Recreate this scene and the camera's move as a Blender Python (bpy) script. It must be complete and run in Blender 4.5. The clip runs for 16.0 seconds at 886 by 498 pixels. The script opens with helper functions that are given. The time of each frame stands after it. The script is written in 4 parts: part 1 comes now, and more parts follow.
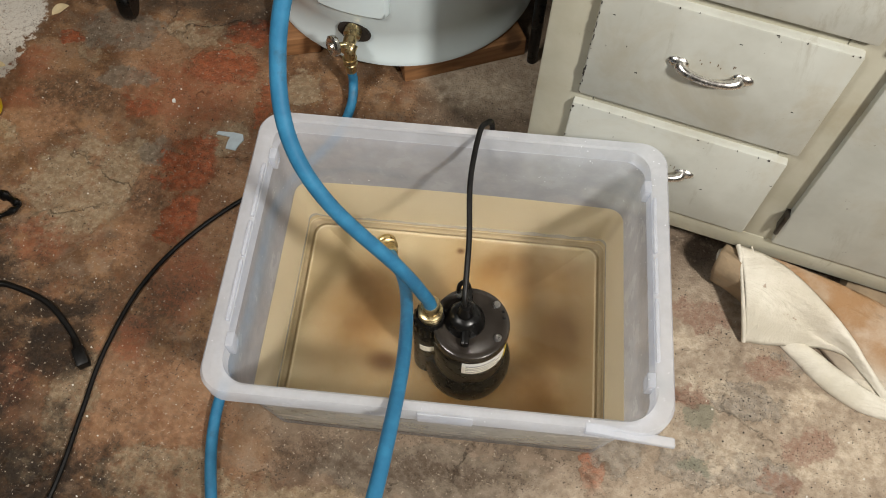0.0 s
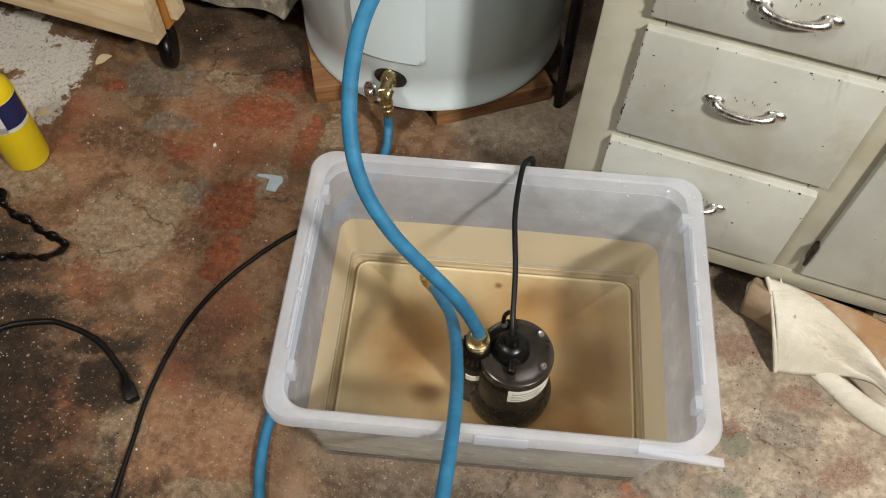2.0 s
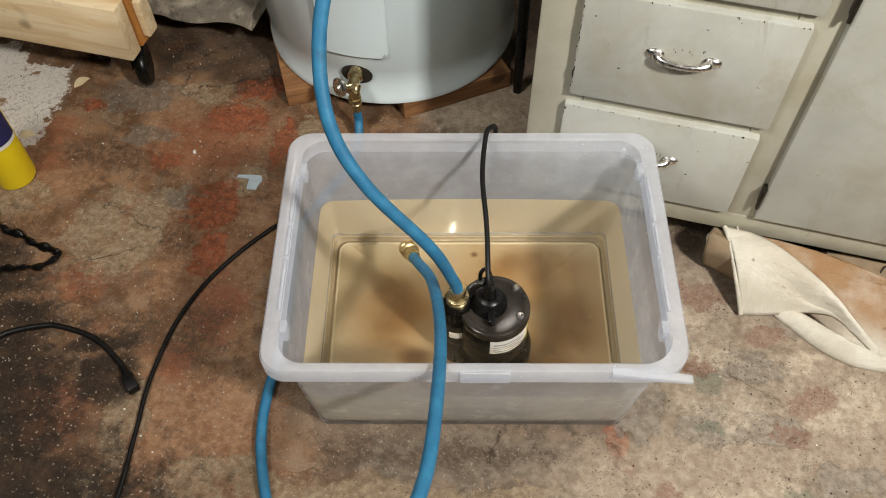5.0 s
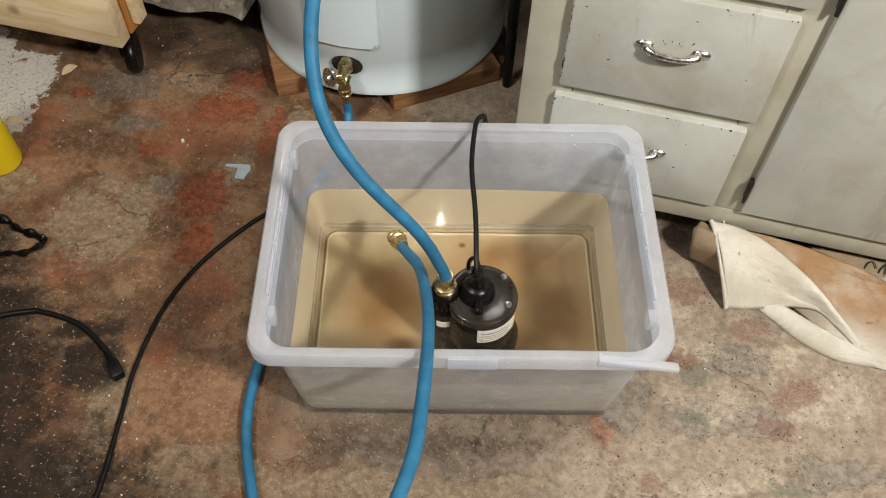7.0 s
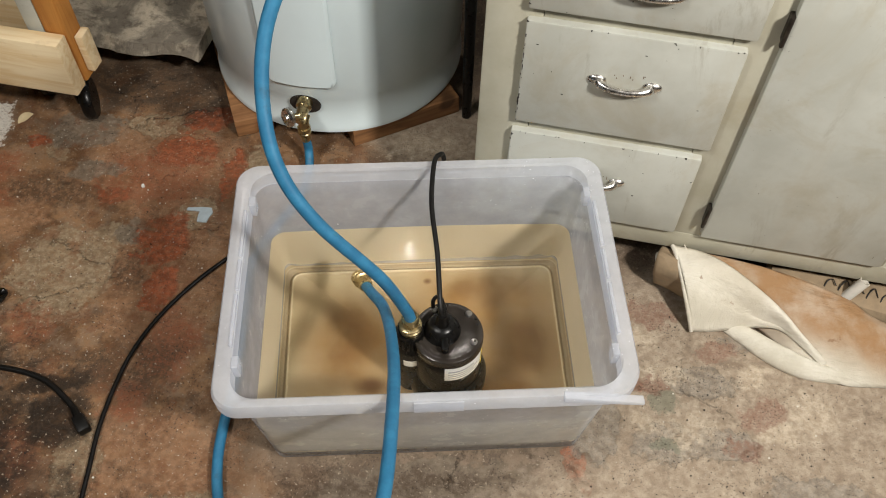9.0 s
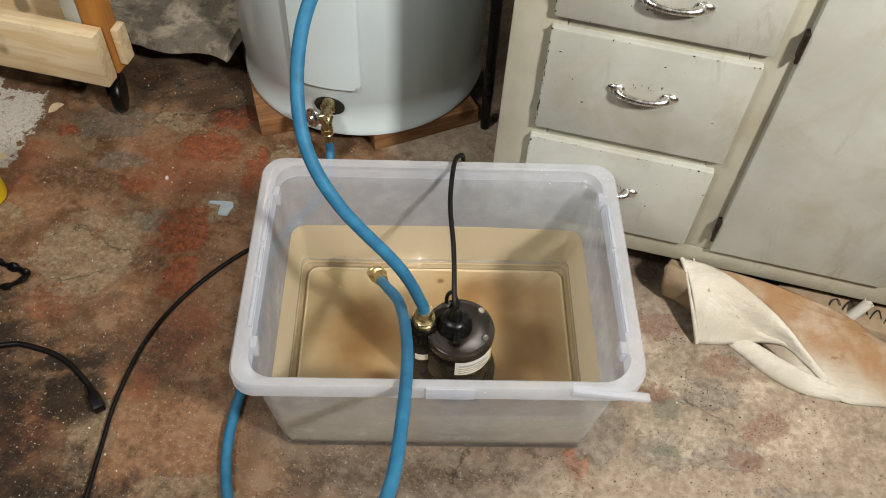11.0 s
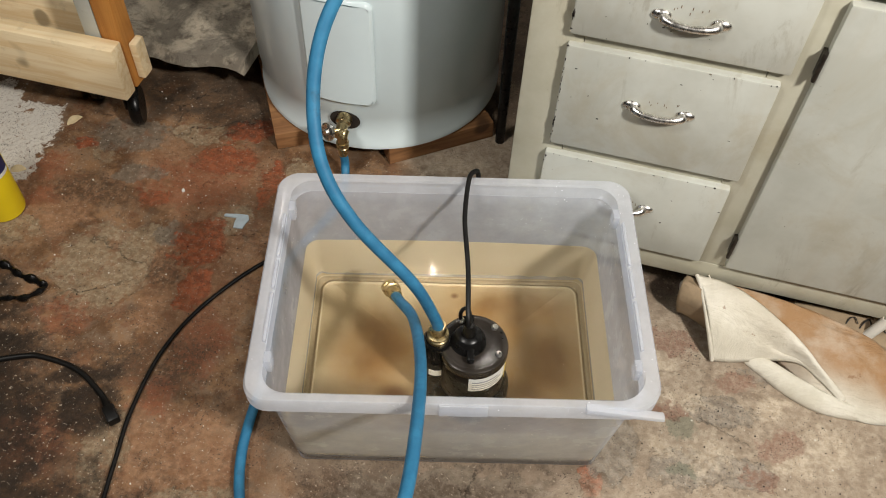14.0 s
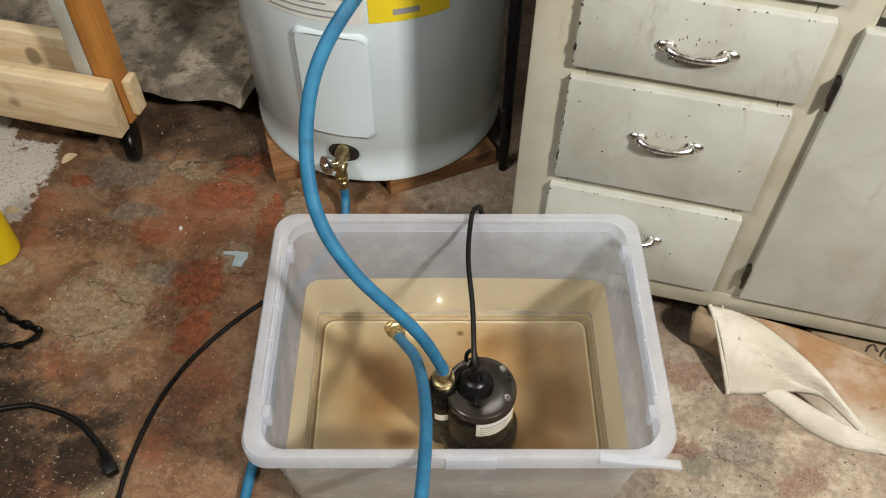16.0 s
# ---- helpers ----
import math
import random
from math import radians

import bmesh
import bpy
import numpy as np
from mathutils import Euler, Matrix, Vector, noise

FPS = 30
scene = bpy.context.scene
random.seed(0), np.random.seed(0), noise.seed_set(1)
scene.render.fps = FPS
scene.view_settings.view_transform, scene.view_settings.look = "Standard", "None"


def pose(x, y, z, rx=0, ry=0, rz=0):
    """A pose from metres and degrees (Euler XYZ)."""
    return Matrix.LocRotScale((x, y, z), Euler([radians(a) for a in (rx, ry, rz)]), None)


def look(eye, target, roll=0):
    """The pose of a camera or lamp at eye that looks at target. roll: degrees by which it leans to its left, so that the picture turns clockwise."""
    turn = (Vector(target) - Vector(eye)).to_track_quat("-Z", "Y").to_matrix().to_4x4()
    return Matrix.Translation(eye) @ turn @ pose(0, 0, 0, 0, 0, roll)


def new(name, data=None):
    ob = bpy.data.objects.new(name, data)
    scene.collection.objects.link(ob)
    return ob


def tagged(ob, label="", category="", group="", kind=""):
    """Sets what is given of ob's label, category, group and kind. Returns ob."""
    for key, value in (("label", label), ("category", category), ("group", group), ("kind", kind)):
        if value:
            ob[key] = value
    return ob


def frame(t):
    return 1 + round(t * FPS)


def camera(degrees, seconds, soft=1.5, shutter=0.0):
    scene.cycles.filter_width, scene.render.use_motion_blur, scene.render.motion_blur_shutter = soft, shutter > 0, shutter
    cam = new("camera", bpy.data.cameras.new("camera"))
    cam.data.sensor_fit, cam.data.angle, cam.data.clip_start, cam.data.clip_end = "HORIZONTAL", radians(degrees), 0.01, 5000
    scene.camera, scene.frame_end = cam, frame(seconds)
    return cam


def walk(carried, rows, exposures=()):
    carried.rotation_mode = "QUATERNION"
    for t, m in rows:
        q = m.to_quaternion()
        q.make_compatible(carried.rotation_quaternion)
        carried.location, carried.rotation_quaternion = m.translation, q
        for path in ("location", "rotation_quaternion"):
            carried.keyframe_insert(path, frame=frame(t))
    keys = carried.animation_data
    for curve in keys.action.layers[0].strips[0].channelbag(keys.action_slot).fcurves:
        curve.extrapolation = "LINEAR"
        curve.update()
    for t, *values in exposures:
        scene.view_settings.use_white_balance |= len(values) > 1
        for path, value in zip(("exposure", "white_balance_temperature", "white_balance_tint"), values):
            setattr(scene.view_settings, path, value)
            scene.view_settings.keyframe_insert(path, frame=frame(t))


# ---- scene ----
cam = camera(54.3, 16.0, soft=1.0)
PATH = [
    (0, (0.18, -0.548, 1.391), (-0.119, 0.362, -0.364), 1.8),
    (0.5, (0.171, -0.543, 1.391), (-0.129, 0.378, -0.358), 2.0),
    (1, (0.16, -0.54, 1.395), (-0.138, 0.404, -0.343), 2.3),
    (1.5, (0.147, -0.562, 1.398), (-0.15, 0.395, -0.333), 2.5),
    (2, (0.125, -0.624, 1.416), (-0.201, 0.391, -0.276), 1.7),
    (2.5, (0.133, -0.693, 1.426), (-0.182, 0.35, -0.251), 0.8),
    (3, (0.142, -0.728, 1.427), (-0.177, 0.312, -0.251), -1.4),
    (3.5, (0.157, -0.745, 1.432), (-0.162, 0.314, -0.235), -2.5),
    (4, (0.173, -0.751, 1.432), (-0.14, 0.309, -0.235), -2.3),
    (4.2, (0.174, -0.751, 1.426), (-0.133, 0.319, -0.236), -1.8),
    (6.5, (0.176, -0.786, 1.423), (-0.124, 0.322, -0.215), -0.4),
    (7, (0.176, -0.782, 1.413), (-0.098, 0.329, -0.227), 1.0),
    (7.5, (0.186, -0.769, 1.425), (-0.066, 0.365, -0.203), 1.5),
    (8, (0.176, -0.763, 1.43), (-0.074, 0.378, -0.193), 0.6),
    (8.5, (0.176, -0.752, 1.432), (-0.079, 0.37, -0.204), -0.5),
    (9, (0.188, -0.748, 1.438), (-0.036, 0.404, -0.181), 0.8),
    (9.2, (0.183, -0.755, 1.439), (-0.053, 0.4, -0.176), 0.3),
    (11.3, (0.184, -0.824, 1.437), (-0.07, 0.379, -0.14), 3.6),
    (11.5, (0.187, -0.827, 1.439), (-0.095, 0.372, -0.137), 2.7),
    (12, (0.179, -0.821, 1.441), (-0.11, 0.379, -0.133), 2.5),
    (12.5, (0.171, -0.814, 1.441), (-0.116, 0.384, -0.134), 2.5),
    (13, (0.173, -0.817, 1.44), (-0.12, 0.382, -0.134), 2.2),
    (13.5, (0.182, -0.812, 1.443), (-0.106, 0.398, -0.124), 2.2),
    (14, (0.181, -0.809, 1.444), (-0.102, 0.401, -0.123), 2.3),
    (14.5, (0.18, -0.8, 1.442), (-0.115, 0.408, -0.124), 1.7),
    (15, (0.177, -0.789, 1.435), (-0.11, 0.417, -0.134), 1.4),
    (15.5, (0.177, -0.769, 1.432), (-0.111, 0.441, -0.134), 0.8),
    (16, (0.171, -0.739, 1.44), (-0.133, 0.481, -0.115), 0.2),
]
walk(cam, [(t, look(eye, target, roll)) for t, eye, target, roll in PATH])

# ---- light ----
world = bpy.data.worlds.new("world")
scene.world = world
world.use_nodes = True
world.node_tree.nodes["Background"].inputs[0].default_value = (0.5, 0.55, 0.6, 1)
world.node_tree.nodes["Background"].inputs[1].default_value = 0.006


def lamp(name, eye, target, size, power, colour):
    data = bpy.data.lights.new(name, "AREA")
    data.shape, data.size, data.size_y = "RECTANGLE", size[0], size[1]
    data.energy, data.color = power, colour
    ob = new(name, data)
    ob.matrix_world = look(eye, target)
    return ob


lamp("ceiling_lamp_right", (1.45, -0.9, 2.18), (-0.2, 0.2, 0.0), (0.2, 0.2), 70, (1.0, 0.955, 0.89))
lamp("ceiling_lamp_left", (-0.85, -0.95, 2.32), (-0.7, 0.6, 0.2), (0.4, 0.4), 27, (1.0, 0.96, 0.9))
lamp("ceiling_lamp_back", (-0.42, 1.57, 2.2), (-0.15, 0.0, 0.1), (0.02, 0.09), 6, (1.0, 0.93, 0.84))

# ---- materials ----


class Nodes:
    """A small builder for node materials."""

    def __init__(self, name):
        self.mat = bpy.data.materials.new(name)
        self.mat.use_nodes = True
        self.tree = self.mat.node_tree
        self.bsdf = self.tree.nodes["Principled BSDF"]
        self.out = self.tree.nodes["Material Output"]
        self.coord = self.tree.nodes.new("ShaderNodeTexCoord").outputs["Object"]

    def node(self, kind):
        return self.tree.nodes.new(kind)

    def link(self, a, b):
        self.tree.links.new(a, b)

    def put(self, socket, value):
        if hasattr(value, "is_linked"):
            self.link(value, socket)
        elif isinstance(value, tuple) and len(value) == 3 and socket.type == "RGBA":
            socket.default_value = (*value, 1)
        else:
            socket.default_value = value

    def noise(self, scale, detail=4.0, rough=0.6, warp=0.0, at=None):
        n = self.node("ShaderNodeTexNoise")
        self.link(at or self.coord, n.inputs["Vector"])
        n.inputs["Scale"].default_value, n.inputs["Detail"].default_value = scale, detail
        n.inputs["Roughness"].default_value, n.inputs["Distortion"].default_value = rough, warp
        return n.outputs["Fac"]

    def stretch(self, sx, sy, sz):
        n = self.node("ShaderNodeMapping")
        self.link(self.coord, n.inputs["Vector"])
        n.inputs["Scale"].default_value = (sx, sy, sz)
        return n.outputs[0]

    def ramp(self, fac, low, high, a=0.0, b=1.0, smooth=True):
        n = self.node("ShaderNodeMapRange")
        n.interpolation_type = "SMOOTHSTEP" if smooth else "LINEAR"
        self.put(n.inputs["Value"], fac)
        n.inputs["From Min"].default_value, n.inputs["From Max"].default_value = low, high
        n.inputs["To Min"].default_value, n.inputs["To Max"].default_value = a, b
        return n.outputs["Result"]

    def math(self, op, a, b=0.0):
        n = self.node("ShaderNodeMath")
        n.operation = op
        self.put(n.inputs[0], a)
        self.put(n.inputs[1], b)
        return n.outputs[0]

    def mix(self, fac, a, b, blend="MIX"):
        n = self.node("ShaderNodeMix")
        n.data_type, n.blend_type = "RGBA", blend
        self.put(n.inputs[0], fac)
        self.put(n.inputs[6], a)
        self.put(n.inputs[7], b)
        return n.outputs[2]

    def bump(self, height, strength=0.3, distance=0.002):
        n = self.node("ShaderNodeBump")
        self.link(height, n.inputs["Height"])
        n.inputs["Strength"].default_value, n.inputs["Distance"].default_value = strength, distance
        self.link(n.outputs[0], self.bsdf.inputs["Normal"])
        return n.outputs[0]

    def set(self, **values):
        for key, value in values.items():
            self.put(self.bsdf.inputs[key.replace("_", " ")], value)
        return self.mat


def simple(name, colour, rough=0.5, metal=0.0, vary=0.15, scale=30.0, bump=0.1, shine=0.5):
    m = Nodes(name)
    dark = tuple(c * (1 - vary) for c in colour)
    fac = m.ramp(m.noise(scale, 5), 0.3, 0.7)
    m.bump(m.noise(scale * 6, 3), bump, 0.001)
    return m.set(Base_Color=m.mix(fac, dark, colour), Roughness=m.ramp(m.noise(scale * 2), 0.2, 0.8, rough * 0.8, min(1, rough * 1.2)), Metallic=metal, Specular_IOR_Level=shine)


def blob(m, warped, x, y, rx, ry, turn=0.0, soft=0.45):
    """A ragged patch on the floor: 1 inside, 0 outside."""
    n = m.node("ShaderNodeMapping")
    n.vector_type = "TEXTURE"
    m.link(warped, n.inputs["Vector"])
    n.inputs["Location"].default_value = (x, y, 0)
    n.inputs["Rotation"].default_value = (0, 0, radians(turn))
    n.inputs["Scale"].default_value = (rx, ry, 1000)
    length = m.node("ShaderNodeVectorMath")
    length.operation = "LENGTH"
    m.link(n.outputs[0], length.inputs[0])
    return m.ramp(length.outputs["Value"], 1 + soft, 1 - soft)


def blobs(m, warped, rows, soft=0.45):
    total = None
    for row in rows:
        b = blob(m, warped, *row, soft=soft)
        total = b if total is None else m.math("MAXIMUM", total, b)
    return total


def ragged(m, warped, rows, chip, reach=1.6, low=0.0, high=0.14):
    """Patches with broken, chipped edges: each row is x, y, two radii and a turn."""
    total = None
    for x, y, rx, ry, turn in rows:
        n = m.node("ShaderNodeMapping")
        n.vector_type = "TEXTURE"
        m.link(warped, n.inputs["Vector"])
        n.inputs["Location"].default_value = (x, y, 0)
        n.inputs["Rotation"].default_value = (0, 0, radians(turn))
        n.inputs["Scale"].default_value = (rx, ry, 1000)
        length = m.node("ShaderNodeVectorMath")
        length.operation = "LENGTH"
        m.link(n.outputs[0], length.inputs[0])
        field = m.math("SUBTRACT", 1.0, length.outputs["Value"])
        total = field if total is None else m.math("MAXIMUM", total, field)
    rough = m.math("MULTIPLY", m.math("SUBTRACT", chip, 0.5), reach)
    return m.ramp(m.math("ADD", m.math("MAXIMUM", total, -1.5), rough), low, high)


def floor_material():
    m = Nodes("old_painted_concrete")
    warp = m.node("ShaderNodeTexNoise")
    m.link(m.coord, warp.inputs["Vector"])
    warp.inputs["Scale"].default_value, warp.inputs["Detail"].default_value = 13.0, 8.0
    warp.inputs["Roughness"].default_value = 0.7
    off = m.node("ShaderNodeVectorMath")
    off.operation = "MULTIPLY_ADD"
    m.link(warp.outputs["Color"], off.inputs[0])
    off.inputs[1].default_value = (0.12, 0.12, 0)
    m.link(m.coord, off.inputs[2])
    shift = m.node("ShaderNodeVectorMath")
    shift.operation = "ADD"
    m.link(off.outputs[0], shift.inputs[0])
    shift.inputs[1].default_value = (-0.06, -0.06, 0)
    w = shift.outputs[0]

    def nudged(mask):
        """Each coat lies a hair beside the one below."""
        n = m.node("ShaderNodeVectorMath")
        n.operation = "MULTIPLY_ADD"
        m.link(mask, n.inputs[0])
        n.inputs[1].default_value = (0.002, 0.002, 0)
        m.link(shift.outputs[0], n.inputs[2])
        return n.outputs[0]

    big, mid, fine = m.noise(3.2, 10, 0.68), m.noise(11, 10, 0.72), m.noise(60, 8, 0.72)
    rag, grit = m.noise(24, 10, 0.78, 0.3), m.noise(240, 4, 0.65)
    chip, small = m.noise(19, 12, 0.74), m.noise(95, 8, 0.75)
    # bare concrete, grey to warm, worn through in layers
    base = m.mix(m.ramp(big, 0.42, 0.58), (0.130, 0.092, 0.062), (0.235, 0.174, 0.122))
    base = m.mix(m.ramp(mid, 0.47, 0.56, 0, 0.7), base, (0.27, 0.205, 0.148))
    base = m.mix(m.ramp(rag, 0.51, 0.57, 0, 0.6), base, (0.105, 0.078, 0.055))
    # warm brown film over the side by the cords
    side = blobs(m, w, [(-0.85, 0.05, 0.62, 0.62), (-0.45, 0.3, 0.28, 0.35), (-0.62, -0.5, 0.55, 0.35)], 0.3)
    w = nudged(side)
    film = m.mix(m.ramp(mid, 0.42, 0.58), (0.130, 0.064, 0.028), (0.29, 0.160, 0.078))
    base = m.mix(m.math("MULTIPLY", side, m.ramp(rag, 0.40, 0.56, 0.45, 0.95)), base, film)
    pinkish = ragged(m, w, [(-0.66, 0.36, 0.2, 0.14, 13), (-1.0, 0.18, 0.16, 0.12, 13), (-0.55, 0.12, 0.12, 0.22, 10), (-0.42, -0.32, 0.2, 0.14, 14)], chip, 2.4, -0.1, 0.25)
    w = nudged(pinkish)
    base = m.mix(m.math("MULTIPLY", pinkish, m.ramp(small, 0.36, 0.6, 0.35, 0.9)), base, m.mix(m.ramp(fine, 0.38, 0.62), (0.225, 0.110, 0.052), (0.37, 0.21, 0.118)))
    # bare patches without paint
    tan = ragged(m, w, [(-0.749, 0.059, 0.111, 0.128, 14), (-0.536, -0.318, 0.042, 0.096, 14), (-0.687, 0.156, 0.05, 0.036, 14), (-0.897, 0.359, 0.028, 0.025, 13), (-0.34, -0.375, 0.116, 0.061, 14), (-0.557, -0.429, 0.039, 0.031, 14), (-0.453, 0.422, 0.05, 0.051, 13), (-0.713, 0.487, 0.085, 0.028, 13), (0.186, -0.268, 0.09, 0.03, 14), (-0.538, 0.262, 0.05, 0.05, 14), (0.0, -0.34, 0.3, 0.06, 10), (-1.0, 0.1, 0.09, 0.05, 14)], chip)
    w = nudged(tan)
    base = m.mix(m.math("MULTIPLY", tan, m.ramp(small, 0.62, 0.42, 0.4, 0.95)), base, m.mix(m.ramp(fine, 0.4, 0.6), (0.225, 0.160, 0.095), (0.36, 0.278, 0.178)))
    grey = ragged(m, w, [(-0.872, 0.437, 0.092, 0.056, 13), (-0.649, 0.188, 0.028, 0.042, 14), (0.079, -0.218, 0.223, 0.052, 14), (0.243, -0.258, 0.056, 0.019, 14), (-0.8, 0.33, 0.06, 0.03, 13)], chip)
    w = nudged(grey)
    base = m.mix(m.math("MULTIPLY", grey, 0.8), base, m.mix(m.ramp(fine, 0.4, 0.6), (0.140, 0.110, 0.078), (0.235, 0.190, 0.142)))
    # red paint that is left in patches
    red = ragged(m, w, [(-0.63, 0.426, 0.077, 0.046, 13), (-0.501, 0.376, 0.019, 0.076, 13), (-0.601, 0.529, 0.052, 0.04, 13), (-0.577, 0.175, 0.052, 0.076, 14), (-0.541, 0.067, 0.034, 0.057, 14), (-0.73, 0.267, 0.032, 0.026, 13), (-0.956, 0.378, 0.028, 0.02, 13), (0.314, -0.143, 0.018, 0.058, 14), (0.425, 0.04, 0.022, 0.012, 14), (0.34, -0.214, 0.013, 0.02, 14)], m.noise(26, 12, 0.76), 2.6, -0.08, 0.22)
    w = nudged(red)
    redf = m.math("MULTIPLY", red, m.ramp(small, 0.34, 0.58, 0.40, 0.95))
    base = m.mix(redf, base, m.mix(m.ramp(fine, 0.38, 0.62), (0.22, 0.056, 0.022), (0.43, 0.115, 0.044)))
    faint = ragged(m, w, [(-0.498, -0.183, 0.038, 0.054, 14), (-0.754, -0.068, 0.055, 0.045, 14), (-0.996, 0.292, 0.05, 0.045, 13), (-0.966, 0.21, 0.05, 0.028, 13), (-0.68, -0.32, 0.07, 0.08, 14), (-0.66, 0.34, 0.12, 0.09, 14), (-0.47, -0.05, 0.05, 0.09, 14)], m.noise(26, 12, 0.76), 2.8, -0.2, 0.45)
    w = nudged(faint)
    base = m.mix(m.math("MULTIPLY", faint, m.ramp(small, 0.36, 0.6, 0.25, 0.75)), base, (0.28, 0.092, 0.042))
    rust = m.math("MULTIPLY", side, m.ramp(m.noise(17, 10, 0.78), 0.52, 0.60, 0, 0.6))
    base = m.mix(rust, base, (0.20, 0.086, 0.040))
    # white paint spills
    white = ragged(m, w, [(-1.115, 0.38, 0.073, 0.095, 13), (-1.134, 0.286, 0.052, 0.082, 13), (-1.25, 0.42, 0.1, 0.1, 14), (-1.057, 0.269, 0.03, 0.035, 14)], chip, 2.6, -0.02, 0.08)
    w = nudged(white)
    base = m.mix(m.math("MULTIPLY", white, m.ramp(small, 0.66, 0.50, 0.35, 0.97)), base, (0.66, 0.62, 0.55))
    # worn light side by the cabinet
    light = blobs(m, w, [(0.66, 0.0, 0.34, 0.2, 15), (0.45, 0.17, 0.13, 0.13), (0.5, -0.22, 0.3, 0.12), (-0.1, 0.6, 0.16, 0.1)], 0.3)
    w = nudged(light)
    lime = m.mix(m.ramp(fine, 0.36, 0.64), (0.335, 0.258, 0.185), (0.50, 0.41, 0.31))
    base = m.mix(m.math("MULTIPLY", light, m.ramp(chip, 0.38, 0.50, 0.45, 0.95)), base, lime)
    slate = ragged(m, w, [(0.335, -0.057, 0.045, 0.085, 14), (0.519, 0.075, 0.06, 0.035, 14), (0.554, -0.046, 0.09, 0.03, 14), (0.336, 0.06, 0.028, 0.05, 14), (0.449, -0.061, 0.06, 0.045, 14), (0.606, 0.175, 0.042, 0.025, 14), (0.72, -0.1, 0.1, 0.03, 14)], chip, 2.2)
    w = nudged(slate)
    base = m.mix(m.math("MULTIPLY", slate, m.ramp(small, 0.62, 0.44, 0.4, 0.85)), base, m.mix(m.ramp(fine, 0.4, 0.6), (0.225, 0.190, 0.150), (0.35, 0.305, 0.25)))
    cream = ragged(m, w, [(0.405, 0.151, 0.042, 0.031, 14), (0.457, 0.09, 0.047, 0.024, 14), (0.505, -0.026, 0.05, 0.04, 14), (0.618, 0.105, 0.051, 0.024, 14), (0.716, 0.049, 0.05, 0.046, 14), (0.658, 0.002, 0.049, 0.033, 14), (0.497, -0.184, 0.084, 0.02, 14), (0.578, -0.154, 0.037, 0.02, 14), (-0.129, 0.549, 0.09, 0.04, 14), (0.416, -0.025, 0.03, 0.022, 14)], rag, 3.0, -0.35, 0.65)
    w = nudged(cream)
    base = m.mix(m.math("MULTIPLY", cream, m.ramp(small, 0.36, 0.56, 0.35, 0.95)), base, m.mix(m.ramp(fine, 0.4, 0.6), (0.46, 0.365, 0.265), (0.64, 0.545, 0.42)))
    clay = ragged(m, w, [(0.634, 0.029, 0.05, 0.032, 14), (0.535, 0.145, 0.052, 0.022, 14), (0.416, 0.205, 0.054, 0.026, 14), (0.602, -0.045, 0.039, 0.021, 14), (0.406, -0.207, 0.028, 0.02, 14), (0.43, 0.05, 0.03, 0.02, 14)], chip, 2.6, -0.05, 0.2)
    w = nudged(clay)
    base = m.mix(m.math("MULTIPLY", clay, m.ramp(small, 0.36, 0.6, 0.3, 0.8)), base, (0.27, 0.150, 0.105))
    green = ragged(m, w, [(0.457, 0.025, 0.028, 0.021, 14), (0.393, 0.056, 0.026, 0.021, 14), (0.624, -0.157, 0.037, 0.02, 14), (0.469, -0.067, 0.039, 0.015, 14), (-0.748, -0.371, 0.025, 0.03, 14)], chip, 2.4, -0.1, 0.3)
    w = nudged(green)
    base = m.mix(m.math("MULTIPLY", green, 0.6), base, (0.175, 0.190, 0.135))
    # dark stains, and wider dark patches at the near left
    dark = ragged(m, w, [(-0.758, -0.373, 0.06, 0.165, 14), (-0.84, -0.181, 0.077, 0.066, 14), (-0.609, -0.452, 0.068, 0.041, 14), (-0.759, -0.259, 0.042, 0.036, 14), (-0.653, -0.172, 0.065, 0.025, 14), (-0.88, -0.40, 0.24, 0.26, 14), (-0.70, -0.54, 0.30, 0.15, 14), (-0.62, -0.24, 0.06, 0.06, 14), (-0.70, -0.40, 0.07, 0.10, 14), (-1.0, -0.1, 0.12, 0.08, 14)], chip, 2.4, -0.6, 0.25)
    w = nudged(dark)
    base = m.mix(m.math("MULTIPLY", dark, m.ramp(rag, 0.42, 0.62, 0.98, 0.78)), base, (0.018, 0.011, 0.006))
    # Damp stains, a dark strip by the tote, and its painted shadow at left.
    damp_shade = ragged(m, w, [(-0.864, 0.251, 0.106, 0.045, 13), (-0.915, 0.265, 0.05, 0.035, 13), (-0.619, 0.09, 0.03, 0.06, 14), (-0.585, -0.118, 0.05, 0.045, 14), (-0.48, -0.092, 0.055, 0.066, 14), (-0.585, -0.192, 0.027, 0.024, 14), (-0.133, -0.26, 0.059, 0.03, 14), (0.04, -0.225, 0.2, 0.03, 14)], chip, 2.4, -0.3, 0.6)
    w = nudged(damp_shade)
    base = m.mix(m.math("MULTIPLY", damp_shade, m.ramp(small, 0.40, 0.62, 0.75, 0.2)), base, (0.060, 0.036, 0.020))
    # Shade below the stone ledge, painted into the floor colour.
    ledge_shade = blobs(m, w, [(-0.70, 0.60, 0.26, 0.09)], 0.35)
    base = m.mix(m.math("MULTIPLY", ledge_shade, m.ramp(rag, 0.4, 0.6, 0.75, 0.45)), base, (0.014, 0.010, 0.007))
    # grit and pits
    base = m.mix(m.math("MULTIPLY", m.ramp(grit, 0.55, 0.64, 0, 0.85), m.ramp(m.noise(19, 6), 0.43, 0.60, 0.15, 1.0)), base, (0.035, 0.024, 0.017))
